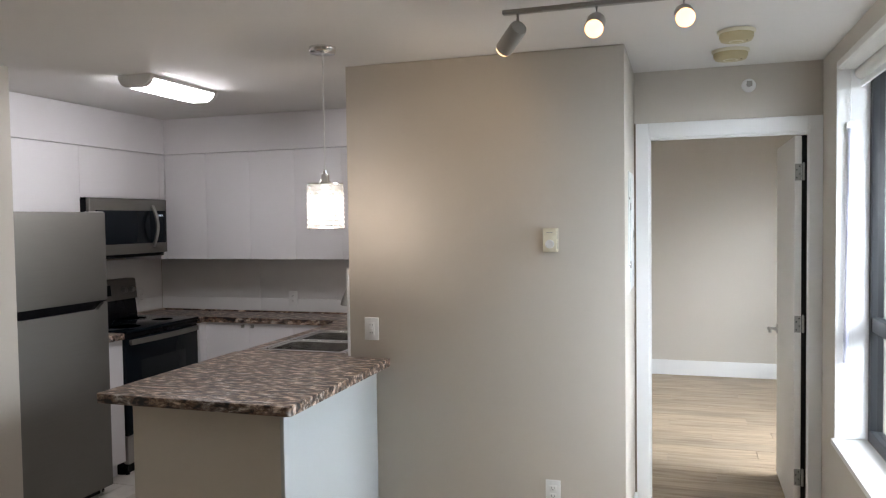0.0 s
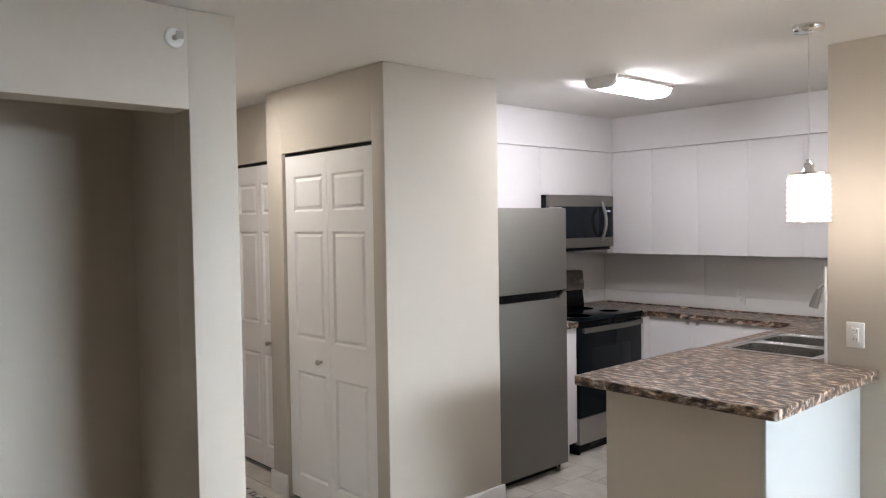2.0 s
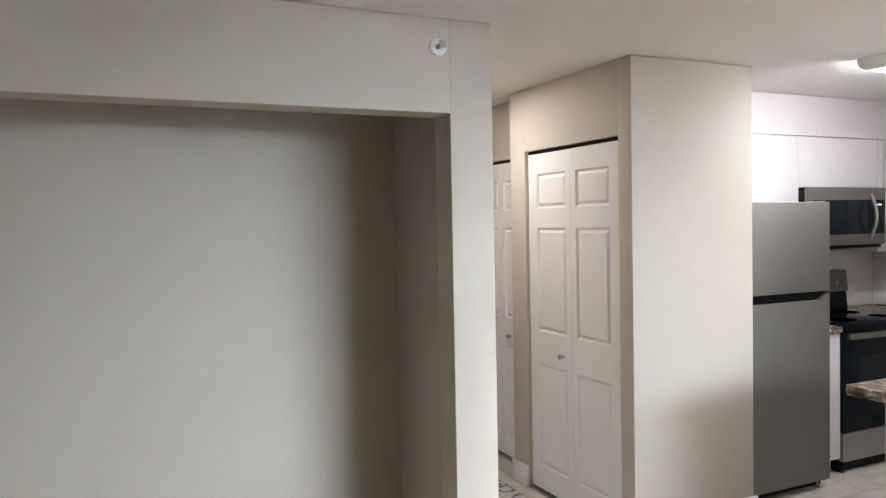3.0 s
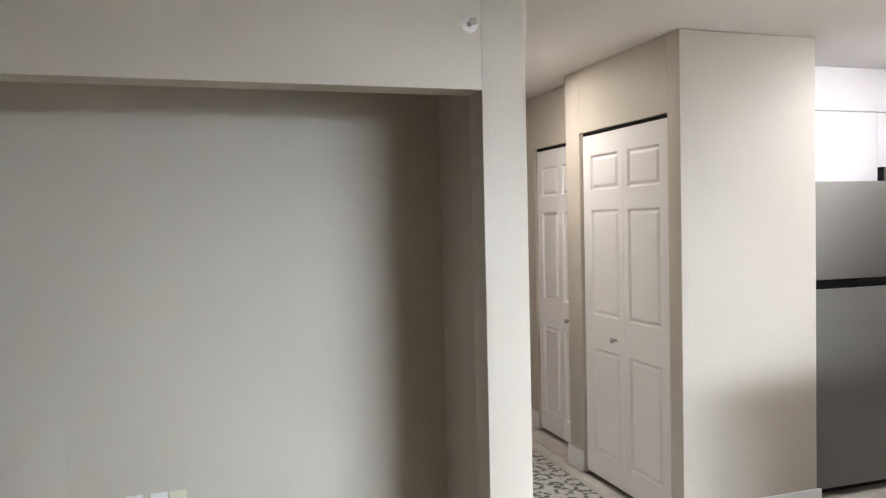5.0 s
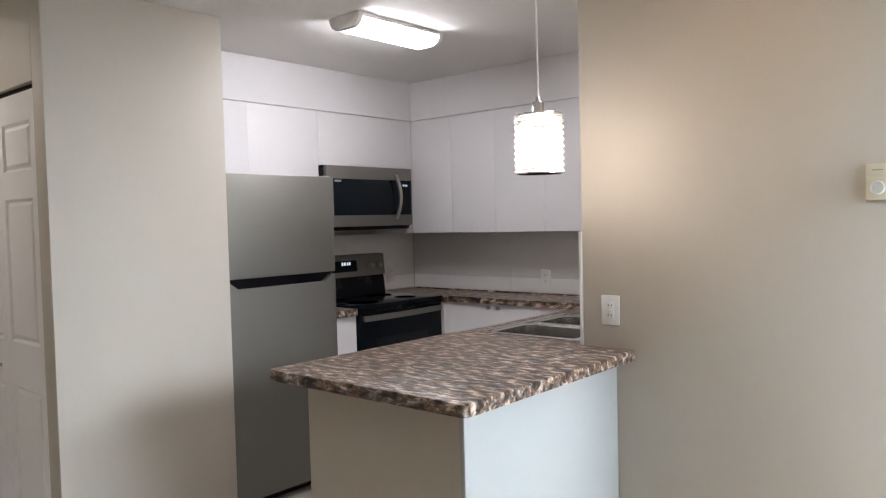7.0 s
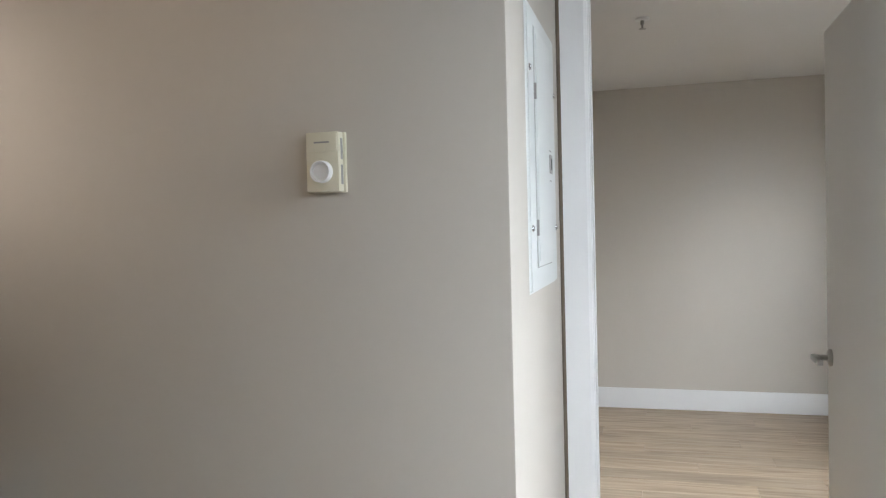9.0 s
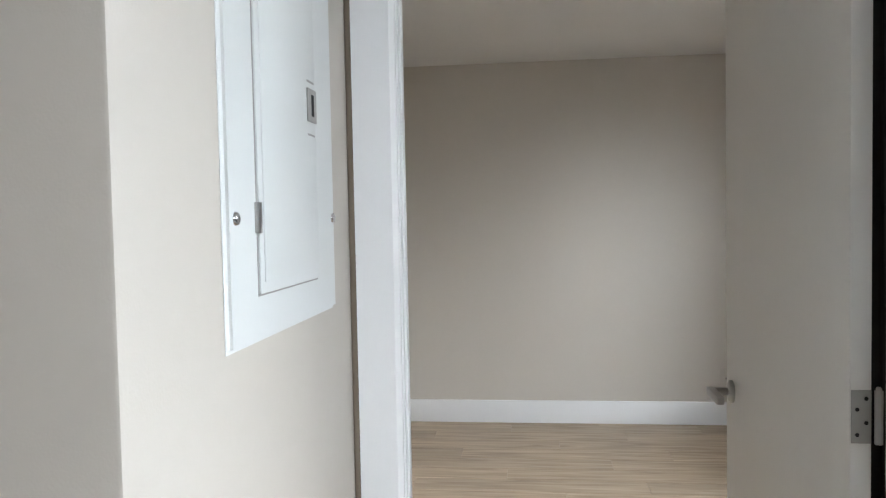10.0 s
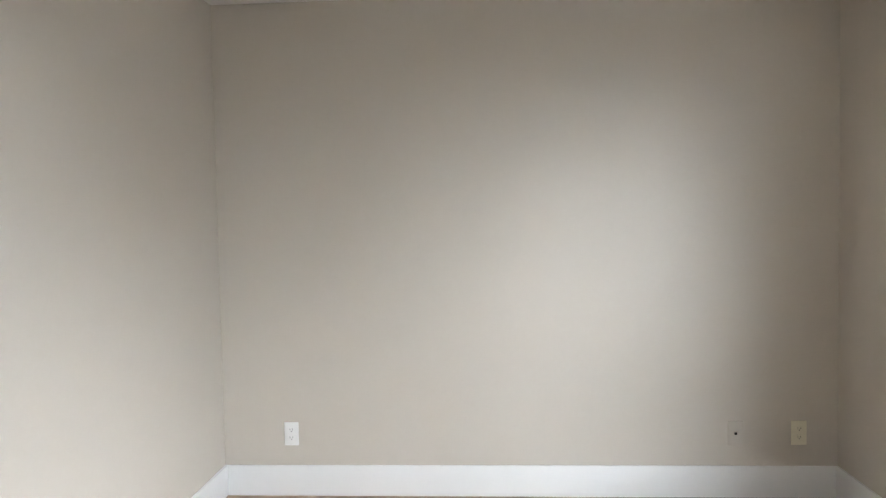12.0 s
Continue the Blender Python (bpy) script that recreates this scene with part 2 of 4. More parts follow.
def frosted(name):
    """Ribbed glass that scatters the light of the bulb behind it."""
    m = bpy.data.materials.new(name)
    m.use_nodes = True
    nt = m.node_tree
    p = nt.nodes["Principled BSDF"]
    p.inputs["Base Color"].default_value = (0.97, 0.98, 0.98, 1)
    p.inputs["Transmission Weight"].default_value = 1.0
    p.inputs["Roughness"].default_value = 0.15
    tl = nt.nodes.new("ShaderNodeBsdfTranslucent")
    tl.inputs[0].default_value = (0.7, 0.7, 0.69, 1)
    mx = nt.nodes.new("ShaderNodeMixShader")
    mx.inputs[0].default_value = 0.12
    nt.links.new(p.outputs[0], mx.inputs[1])
    nt.links.new(tl.outputs[0], mx.inputs[2])
    nt.links.new(mx.outputs[0], nt.nodes["Material Output"].inputs[0])
    return m


WALL = mat("beige_wall_paint", (0.550, 0.507, 0.450), 0.55, var=0.025, scale=1.2, bump=0.10, bump_scale=350, fine=0.012, spec=0.3)
WALLW = mat("pale_panel_paint", (0.43, 0.45, 0.45), 0.5, var=0.02, scale=1.5, bump=0.2, bump_scale=350, fine=0.01, spec=0.3)
CEIL = mat("ceiling_paint", (0.76, 0.745, 0.73), 0.85, var=0.03, scale=1.5, bump=0.5, bump_scale=140, fine=0.02, spec=0.2)
TRIM = mat("white_trim_paint", (0.80, 0.80, 0.80), 0.38, var=0.02, scale=4, bump=0.02, bump_scale=120, fine=0.01)
DOORW = mat("white_door_paint", (0.84, 0.83, 0.835), 0.4, var=0.02, scale=3, bump=0.2, bump_scale=220, fine=0.012)
GREYDOOR = mat("white_bedroom_door_paint", (0.80, 0.785, 0.76), 0.45, var=0.02, scale=3, bump=0.12, bump_scale=200, fine=0.01)
CAB = mat("white_cabinet_laminate", (0.79, 0.775, 0.795), 0.35, var=0.015, scale=2, bump=0.06, bump_scale=200, fine=0.008)
SPLASH = mat("white_backsplash_panel", (0.80, 0.795, 0.79), 0.32, var=0.03, scale=2, fine=0.01)
STEEL = brushed("brushed_steel", (0.25, 0.239, 0.22), 0.58, 1)
STEELV = brushed("brushed_steel_upright", (0.40, 0.385, 0.36), 0.38, 2)
CHROME = mat("chrome", (0.75, 0.75, 0.76), 0.12, 1.0, var=0.02)
NICKEL = mat("satin_nickel", (0.43, 0.42, 0.40), 0.3, 1.0, var=0.03)
BLACK = mat("black_enamel", (0.006, 0.006, 0.008), 0.25, var=0.1, spec=0.15)
BGLASS = mat("black_glass", (0.006, 0.009, 0.013), 0.07, var=0.05, spec=0.12)
OVENGLASS = mat("oven_window_glass", (0.012, 0.015, 0.017), 0.08, var=0.05, spec=0.15)
DARK = mat("shadow_gap_black", (0.01, 0.01, 0.01), 0.8, var=0.1)
GREYMETAL = mat("painted_grey_metal", (0.36, 0.35, 0.33), 0.45, 0.3, var=0.04)
COUNTER = laminate("stone_look_laminate")
OAK = planks_material("oak_plank")
TILE = tile_material("porcelain_tile")
GROUT = mat("grout", (0.44, 0.415, 0.375), 0.9, var=0.1, scale=20)
MAHOG = stained_wood("stained_door_veneer")
RUG = rug_material("patterned_runner")
RUGEDGE = mat("rug_binding", (0.55, 0.52, 0.47), 0.95, var=0.1, scale=30, bump=0.5, bump_scale=600)
PLASTIC = mat("white_plastic", (0.80, 0.80, 0.79), 0.35, var=0.01)
CREAM = mat("aged_cream_plastic", (0.72, 0.68, 0.54), 0.42, var=0.03)
YELLOW = mat("yellowed_plastic", (0.50, 0.43, 0.25), 0.5, var=0.06)
PANELPAINT = mat("panel_enamel", (0.68, 0.695, 0.68), 0.42, var=0.015, bump=0.1, bump_scale=300, fine=0.01)
FRAMEBLACK = mat("black_window_frame", (0.015, 0.017, 0.02), 0.4, var=0.1)
BLIND = mat("white_blind_fabric", (0.72, 0.71, 0.68), 0.8, var=0.03, bump=0.2, bump_scale=500)
WAND = mat("translucent_wand", (0.62, 0.62, 0.74), 0.2, var=0.02)
PANE = glass("window_glass")
SHADEGLASS = frosted("ribbed_frosted_glass")
LENS = mat("lit_diffuser", (0.9, 0.9, 0.88), 0.4, var=0.01, emit=(0.97, 0.955, 1.0), power=25.0)
BULB = mat("lit_bulb_white", (0.9, 0.9, 0.9), 0.4, var=0.01, emit=(1.0, 0.97, 0.93), power=1.6)
WARMBULB = mat("lit_bulb_warm", (0.6, 0.5, 0.4), 0.4, var=0.01, emit=(1.0, 0.55, 0.28), power=2.0)
POTLENS = mat("lit_recessed_lens", (0.9, 0.9, 0.9), 0.4, var=0.01, emit=(1.0, 0.93, 0.85), power=85.0)
DISPLAY = mat("lit_display", (0.5, 0.6, 0.7), 0.4, var=0.01, emit=(0.75, 0.85, 1.0), power=0.45)
GROUND = mat("outdoor_ground", (0.16, 0.16, 0.15), 0.9, var=0.2, scale=0.3, fine=0.1)

# ---------------------------------------------------------------- building blocks
BASE = {}


def thing(name, at, label, category, group="", kind=""):
    """An empty at the base of a thing that has parts."""
    ob = new(name)
    ob.empty_display_size = 0.1
    ob.location = at
    BASE[ob] = Vector(at)
    return tagged(ob, label, category, group, kind)


def smooth_mesh(bm, name, flat=True):
    me = bpy.data.meshes.new(name)
    bmesh.ops.recalc_face_normals(bm, faces=bm.faces[:])
    bm.to_mesh(me)
    bm.free()
    for p in me.polygons:
        p.use_smooth = True
    me.set_sharp_from_angle(angle=radians(32 if flat else 60))
    return me


def part(name, bm, material, parent, label="", flat=True):
    """One mesh under a thing or a part; bm is in world places."""
    origin = BASE[parent]
    bmesh.ops.translate(bm, vec=-origin, verts=bm.verts[:])
    me = smooth_mesh(bm, name, flat)
    me.materials.append(material)
    ob = new(name, me)
    ob.parent = parent
    BASE[ob] = origin
    return tagged(ob, label)


def solid(name, bm, material, label, category, at=(0, 0, 0), group="", kind="", flat=True):
    """A thing that is one mesh; bm is in world places."""
    bmesh.ops.translate(bm, vec=-Vector(at), verts=bm.verts[:])
    me = smooth_mesh(bm, name, flat)
    me.materials.append(material)
    ob = new(name, me)
    ob.location = at
    BASE[ob] = Vector(at)
    return tagged(ob, label, category, group, kind)


def box(x0, x1, y0, y1, z0, z1, bevel=0.0, bm=None, seg=2):
    bm = bm or bmesh.new()
    tmp = bmesh.new()
    bmesh.ops.create_cube(tmp, size=1)
    bmesh.ops.scale(tmp, vec=(x1 - x0, y1 - y0, z1 - z0), verts=tmp.verts[:])
    bmesh.ops.translate(tmp, vec=((x0 + x1) / 2, (y0 + y1) / 2, (z0 + z1) / 2), verts=tmp.verts[:])
    if bevel:
        bmesh.ops.bevel(tmp, geom=tmp.edges[:], offset=bevel, segments=seg, affect="EDGES", profile=0.5)
    return join(bm, tmp)


def join(bm, tmp):
    me = bpy.data.meshes.new("tmp")
    tmp.to_mesh(me)
    tmp.free()
    bm.from_mesh(me)
    bpy.data.meshes.remove(me)
    return bm


def lathe(profile, at, axis="z", n=24, bm=None):
    """A turned solid: profile of (radius, height) along an axis through a point."""
    bm = bm or bmesh.new()
    tmp = bmesh.new()
    rings = []
    for r, h in profile:
        ring = [tmp.verts.new((max(r, 1e-5) * math.cos(2 * math.pi * k / n), max(r, 1e-5) * math.sin(2 * math.pi * k / n), h)) for k in range(n)]
        rings.append(ring)
    for a, b in zip(rings, rings[1:]):
        for k in range(n):
            tmp.faces.new((a[k], a[(k + 1) % n], b[(k + 1) % n], b[k]))
    tmp.faces.new(rings[0])
    tmp.faces.new(rings[-1])
    turn = {"z": Matrix(), "x": pose(0, 0, 0, 0, 90, 0), "y": pose(0, 0, 0, -90, 0, 0), "-y": pose(0, 0, 0, 90, 0, 0), "-z": pose(0, 0, 0, 180, 0, 0), "-x": pose(0, 0, 0, 0, -90, 0)}
    m = axis if isinstance(axis, Matrix) else turn[axis]
    bmesh.ops.transform(tmp, matrix=Matrix.Translation(at) @ m, verts=tmp.verts[:])
    return join(bm, tmp)


def sweep(points, radius, n=10, bm=None):
    """A round tube along points."""
    bm = bm or bmesh.new()
    tmp = bmesh.new()
    pts = [Vector(p) for p in points]
    rings = []
    for k, p in enumerate(pts):
        d = (pts[min(k + 1, len(pts) - 1)] - pts[max(k - 1, 0)]).normalized()
        q = d.to_track_quat("Z", "Y")
        rr = radius[k] if isinstance(radius, (list, tuple)) else radius
        rings.append([tmp.verts.new(p + q @ Vector((rr * math.cos(2 * math.pi * i / n), rr * math.sin(2 * math.pi * i / n), 0))) for i in range(n)])
    for a, b in zip(rings, rings[1:]):
        for i in range(n):
            tmp.faces.new((a[i], a[(i + 1) % n], b[(i + 1) % n], b[i]))
    tmp.faces.new(rings[0])
    tmp.faces.new(rings[-1])
    return join(bm, tmp)


def prism(outline, axis, a, b, bm=None):
    """An outline in the plane across an axis, drawn out from a to b."""
    bm = bm or bmesh.new()
    tmp = bmesh.new()

    def place(u, v, w):
        return {"x": (w, u, v), "y": (u, w, v), "z": (u, v, w)}[axis]

    lo = [tmp.verts.new(place(u, v, a)) for u, v in outline]
    hi = [tmp.verts.new(place(u, v, b)) for u, v in outline]
    tmp.faces.new(lo)
    tmp.faces.new(hi)
    for k in range(len(lo)):
        tmp.faces.new((lo[k], lo[(k + 1) % len(lo)], hi[(k + 1) % len(lo)], hi[k]))
    return join(bm, tmp)


def wall(name, bm, label, material=WALL):
    return solid(name, bm, material, label, "wall", kind="structure")


H = 2.44

# ---------------------------------------------------------------- structure
# living room side: the partition with the thermostat, thick block behind it
wall("wall_partition", box(0.0, 1.398, 0.0, 0.725, 0, H, 0.004), "beige painted partition wall beside the kitchen")
# wall of the bedroom door, opening 1.482 to 2.275
b = box(0.457, 1.458, 0.728, 0.795, 0, H)
box(1.458, 2.301, 0.728, 0.795, 2.09, H, bm=b)
box(2.301, 3.60, 0.728, 0.795, 0, H, bm=b)
wall("wall_bedroom_door", b, "beige painted wall with the bedroom doorway")
# window wall of the living room
b = box(2.34, 2.62, 0.39, 0.727, 0, H)
box(2.34, 2.62, -1.92, 0.39, 0, 0.55, bm=b)
box(2.34, 2.62, -1.92, 0.39, 2.36, H, bm=b)
box(2.34, 2.62, -5.72, -1.92, 0, H, bm=b)
wall("wall_living_window", b, "beige painted outer wall around the large window")
wall("wall_living_back", box(-2.26, 2.34, -5.72, -5.60, 0, H), "beige painted rear wall of the living room")
# closet wall: opening without doors
b = box(-1.43, -1.284, -2.53, -2.34, 0, H, 0.003)
box(-1.43, -1.284, -4.85, -2.53, 2.072, H, bm=b)
box(-1.43, -1.284, -5.60, -4.85, 0, H, bm=b)
wall("wall_closet_front", b, "beige painted wall with a wide doorless closet opening")
wall("wall_hall_side", box(-3.80, -1.43, -2.45, -2.342, 0, H), "beige painted wall between closet and hall")
wall("wall_closet_back", box(-2.26, -2.10, -5.60, -2.45, 0, H), "beige painted back wall of the open closet")
# hall
b = box(-3.95, -3.80, -2.45, -2.30, 0, H)
box(-3.95, -3.80, -2.30, -1.355, 2.10, H, bm=b)
box(-3.95, -3.80, -1.355, -1.17, 0, H, bm=b)
wall("wall_entry", b, "beige painted end wall around the entry door")
b = box(-3.80, -3.50, -1.28, -1.17, 0, H)
box(-3.50, -2.78, -1.28, -1.17, 2.06, H, bm=b)
box(-2.78, -2.72, -1.28, -1.17, 0, H, bm=b)
wall("wall_hall_closet", b, "beige painted hall wall with a bifold closet door")
b = box(-2.72, -2.545, -1.425, -1.165, 0, H, 0.003)
box(-2.545, -1.65, -1.425, -1.315, 2.062, H, bm=b)
box(-1.65, -1.545, -1.425, -0.62, 0, H, 0.003, bm=b)
wall("wall_pantry", b, "beige painted corner wall around a bifold closet door")
wall("wall_pantry_rear", box(-3.80, -1.652, -0.72, -0.62, 0, H), "beige painted rear wall of the hall closets")
# kitchen
wall("wall_kitchen_left", box(-2.57, -2.45, -0.62, 1.75, 0, H), "beige painted kitchen side wall behind the appliances")
wall("wall_kitchen_back", box(-2.45, 0.30, 1.63, 1.75, 0, H), "beige painted kitchen rear wall")
wall("wall_kitchen_right", box(0.0, 0.12, 0.7255, 1.63, 0, H), "beige painted kitchen wall beside the sink")
# bedroom
wall("wall_bedroom_left", box(0.30, 0.457, 0.7275, 4.72, 0, H), "beige painted bedroom side wall")
wall("wall_bedroom_back", box(0.457, 3.60, 4.586, 4.72, 0, H), "beige painted bedroom rear wall")
b = box(3.455, 3.60, 0.795, 0.95, 0, H)
box(3.455, 3.60, 0.95, 2.85, 0, 0.62, bm=b)
box(3.455, 3.60, 0.95, 2.85, 2.16, H, bm=b)
box(3.455, 3.60, 2.85, 4.586, 0, H, bm=b)
wall("wall_bedroom_window", b, "beige painted bedroom outer wall around the window")

solid("ceiling", box(-4.0, 3.65, -5.75, 4.75, H + 0.002, H + 0.16), CEIL, "flat white painted ceiling", "ceiling", kind="structure")
floor_slab = solid("floor", box(-4.0, 3.65, -5.75, 4.75, -0.20, -0.012), GROUT, "floor with oak planks and pale porcelain tiles", "floor", kind="structure")
solid("ground", box(-400, 400, -400, 400, -12.2, -12.0), GROUND, "grey outdoor ground far below the windows", "ground", kind="structure")


def baseboard(name, x0, x1, y0, y1, h, label="white painted baseboard"):
    b = box(x0, x1, y0, y1, 0.0, h, 0.004)
    return solid(name, b, TRIM, label, "baseboard", kind="structure")


T = 0.014
baseboard("baseboard", 0.457 + T, 3.455 - T, 4.586 - T, 4.586, 0.155, "white painted baseboard along the bedroom rear wall")
baseboard("baseboard", 0.457, 0.457 + T, 0.795, 4.586, 0.155, "white painted baseboard along the bedroom side wall")
baseboard("baseboard", 3.455 - T, 3.455, 0.795, 4.586, 0.155, "white painted baseboard under the bedroom window")
baseboard("baseboard", -1.545, -1.545 + T, -1.425, -0.60, 0.13, "white painted baseboard beside the fridge")
baseboard("baseboard", -1.65, -1.545 + T, -1.425 - T, -1.425, 0.13)
baseboard("baseboard", -2.735, -2.545, -1.425 - T, -1.425, 0.13, "short white baseboard beside the bifold door")
baseboard("baseboard", -2.735, -2.72, -1.425, -1.28, 0.13)
baseboard("baseboard", -3.786, -3.50, -1.28 - T, -1.28, 0.13, "short white baseboard beside the hall closet")
baseboard("baseboard", -3.80, -3.80 + T, -1.355, -1.28, 0.13, "short white baseboard beside the entry door")
baseboard("baseboard", 0.15, 1.398 + T, -T, 0.0, 0.13, "white painted baseboard under the thermostat")
baseboard("baseboard", 1.398, 1.398 + T, 0.0, 0.66, 0.13)
baseboard("baseboard", -3.80, -1.284, -2.342, -2.342 + T, 0.13, "white painted baseboard along the hall")
baseboard("baseboard", -2.10, -2.10 + T, -5.60, -2.45, 0.13, "white painted baseboard at the back of the closet")

# door casing of the bedroom door, with jamb lining
cas = thing("trim_bedroom_door", (1.86, 0.728, 0), "white painted casing and jamb of the bedroom doorway", "door frame", kind="structure")


def casing_profile(u0, u1, v):
    """Plain casing with a small bead along its inner edge."""
    return [(u0, v), (u1, v), (u1, v - 0.010), (u1 - (u1 - u0) * 0.12, v - 0.016), (u0, v - 0.018)]


part("casing", prism(casing_profile(1.408, 1.480, 0.728), "z", 0, 2.158), TRIM, cas)
part("casing", prism([(2.338, 0.728), (2.268, 0.728), (2.268, 0.718), (2.276, 0.712), (2.338, 0.710)], "z", 0, 2.158), TRIM, cas)
part("casing", box(1.4805, 2.2675, 0.709, 0.728, 2.078, 2.158, 0.003), TRIM, cas)
part("jamb", box(1.458, 1.483, 0.7285, 0.785, 0, 2.085, 0.002), TRIM, cas)
part("jamb", box(2.275, 2.301, 0.7285, 0.785, 0, 2.085, 0.002), TRIM, cas)
part("jamb", box(1.483, 2.275, 0.7285, 0.785, 2.068, 2.0895, 0.002), TRIM, cas)
part("stop", box(1.4832, 1.488, 0.735, 0.757, 0, 2.068, 0.002), TRIM, cas)
part("casing", box(1.395, 1.462, 0.796, 0.808, 0, 2.158, 0.003), TRIM, cas)
# narrow brown strip between the partition and the casing
part("gap", box(1.3982, 1.4078, 0.707, 0.727, 0, 2.16, 0.002), mat("strip_brown", (0.17, 0.135, 0.10), 0.9, var=0.1), cas, "narrow brown strip beside the casing")
# black strip added in place of the deep shade between leaf and jamb
hinge_shade = box(2.2470, 2.2748, 0.796, 0.804, 0, 2.066)
box(2.2705, 2.2748, 0.7855, 0.796, 0, 2.066, bm=hinge_shade)
part("hinge_shade", hinge_shade, mat("hinge_gap_black", (0.012, 0.012, 0.012), 0.8, var=0.1), cas, "black strip standing in for the dark gap at the hinge side")

# ---------------------------------------------------------------- doors


def panelled_leaf(x0, x1, z0, z1, y, thick, panels):
    """A moulded door leaf that faces -y: a slab with recessed rims and raised fields."""
    xs = sorted({x0, x1, *(v for p in panels for v in p[:2])})
    zs = sorted({z0, z1, *(v for p in panels for v in p[2:])})
    bm = bmesh.new()
    grid = [[bm.verts.new((x, y, z)) for x in xs] for z in zs]
    fields = []
    for j in range(len(zs) - 1):
        for i in range(len(xs) - 1):
            f = bm.faces.new((grid[j][i], grid[j][i + 1], grid[j + 1][i + 1], grid[j + 1][i]))
            c = f.calc_center_median()
            if any(p[0] < c.x < p[1] and p[2] < c.z < p[3] for p in panels):
                fields.append(f)
    bm.normal_update()
    for f in bm.faces:
        if f.normal.y > 0:
            f.normal_flip()
    bmesh.ops.inset_individual(bm, faces=fields, thickness=0.016, depth=-0.012)
    bmesh.ops.inset_individual(bm, faces=fields, thickness=0.005, depth=0.0)
    bmesh.ops.inset_individual(bm, faces=fields, thickness=0.022, depth=0.010)
    edges = [e for e in bm.edges if e.is_boundary]
    made = bmesh.ops.extrude_edge_only(bm, edges=edges)
    vs = [v for v in made["geom"] if isinstance(v, bmesh.types.BMVert)]
    for v in vs:
        v.co.y = y + thick
    bm.faces.new([v for v in sorted(vs, key=lambda v: math.atan2(v.co.z - (z0 + z1) / 2, v.co.x - (x0 + x1) / 2))])
    return bm


def bifold(name, x0, x1, y, top, knob_x, label):
    """A two-leaf bifold closet door in an opening, closed, with its head track and a small knob."""
    d = thing(name, ((x0 + x1) / 2, y, 0), label, "closet door", group="hall closet doors", kind="")
    mid = (x0 + x1) / 2
    for a, c in ((x0 + 0.008, mid - 0.0015), (mid + 0.0015, x1 - 0.008)):
        w = c - a
        outer, inner = w * 0.205, w * 0.105
        pa, pc = (a + outer, c - inner) if a < mid - 0.1 else (a + inner, c - outer)
        panels = [(pa, pc, 0.16, 0.785), (pa, pc, 0.98, 1.60), (pa, pc, 1.715, 1.92)]
        leaf = part("leaf", panelled_leaf(a, c, 0.02, top - 0.022, y, 0.034, panels), DOORW, d)
        if a < knob_x < c:
            k = part("knob", lathe([(0.009, 0), (0.007, 0.012), (0.013, 0.02), (0.016, 0.028), (0.012, 0.036), (0.0, 0.038)], (knob_x, y, 0.862), "-y", 16), NICKEL, leaf, "small satin nickel knob", flat=False)
    part("track", box(x0 + 0.004, x1 - 0.004, y + 0.004, y + 0.03, top - 0.018, top - 0.002), DARK, d, "dark metal head track")
    # dark strip imitates the shade in the open gap below the leaves
    part("bottom_shade", box(x0 + 0.002, x1 - 0.002, y + 0.02, y + 0.03, 0.0005, 0.018), DARK, d, "dark strip in place of the shade under the door")
    return d


bifold("bifold_door", -2.545, -1.65, -1.405, 2.062, -2.185, "closed white six-panel bifold closet door beside the kitchen")
bifold("bifold_door", -3.50, -2.78, -1.262, 2.06, -3.02, "closed white six-panel bifold closet door in the hall")

# entry door
ent = thing("door_entry", (-3.80, -1.83, 0), "closed reddish brown wooden entry door in white frame", "door", kind="structure")
part("leaf", box(-3.868, -3.823, -2.255, -1.398, 0.012, 2.062, 0.002), MAHOG, ent)
part("casing", box(-3.80, -3.782, -1.397, -1.353, 0, 2.108, 0.003), TRIM, ent, "white painted casing")
part("casing", box(-3.80, -3.782, -2.30, -2.256, 0, 2.108, 0.003), TRIM, ent, "white painted casing")
part("casing", box(-3.80, -3.782, -2.2555, -1.3975, 2.064, 2.108, 0.003), TRIM, ent, "white painted casing")
part("jamb", box(-3.90, -3.8005, -1.397, -1.357, 0, 2.098), TRIM, ent, "white painted jamb")
part("jamb", box(-3.90, -3.8005, -2.298, -2.256, 0, 2.098), TRIM, ent, "white painted jamb")
part("jamb", box(-3.90, -3.8005, -2.2555, -1.3975, 2.064, 2.098), TRIM, ent, "white painted jamb")
part("threshold", box(-3.90, -3.79, -2.2555, -1.3975, 0.0, 0.011, 0.002), DARK, ent, "dark threshold")
part("deadbolt", lathe([(0.031, 0), (0.031, 0.008), (0.024, 0.018), (0.012, 0.02), (0, 0.021)], (-3.823, -1.472, 1.192), "x", 20), NICKEL, ent, "satin nickel deadbolt", flat=False)
part("strike_plate", box(-3.8004, -3.7985, -1.399, -1.3965, 1.0, 1.06), NICKEL, ent, "brass-coloured strike plate")
lev = part("lever_rose", lathe([(0.032, 0), (0.032, 0.007), (0.026, 0.012), (0.012, 0.014), (0.011, 0.045), (0, 0.045)], (-3.823, -1.478, 1.037), "x", 20), NICKEL, ent, "satin nickel lever set", flat=False)
part("lever", sweep([(-3.779, -1.475, 1.037), (-3.774, -1.50, 1.037), (-3.774, -1.56, 1.032), (-3.777, -1.598, 1.026)], [0.010, 0.010, 0.009, 0.006]), NICKEL, lev, flat=False)

# bedroom door, open into the bedroom
ang = radians(90.4)
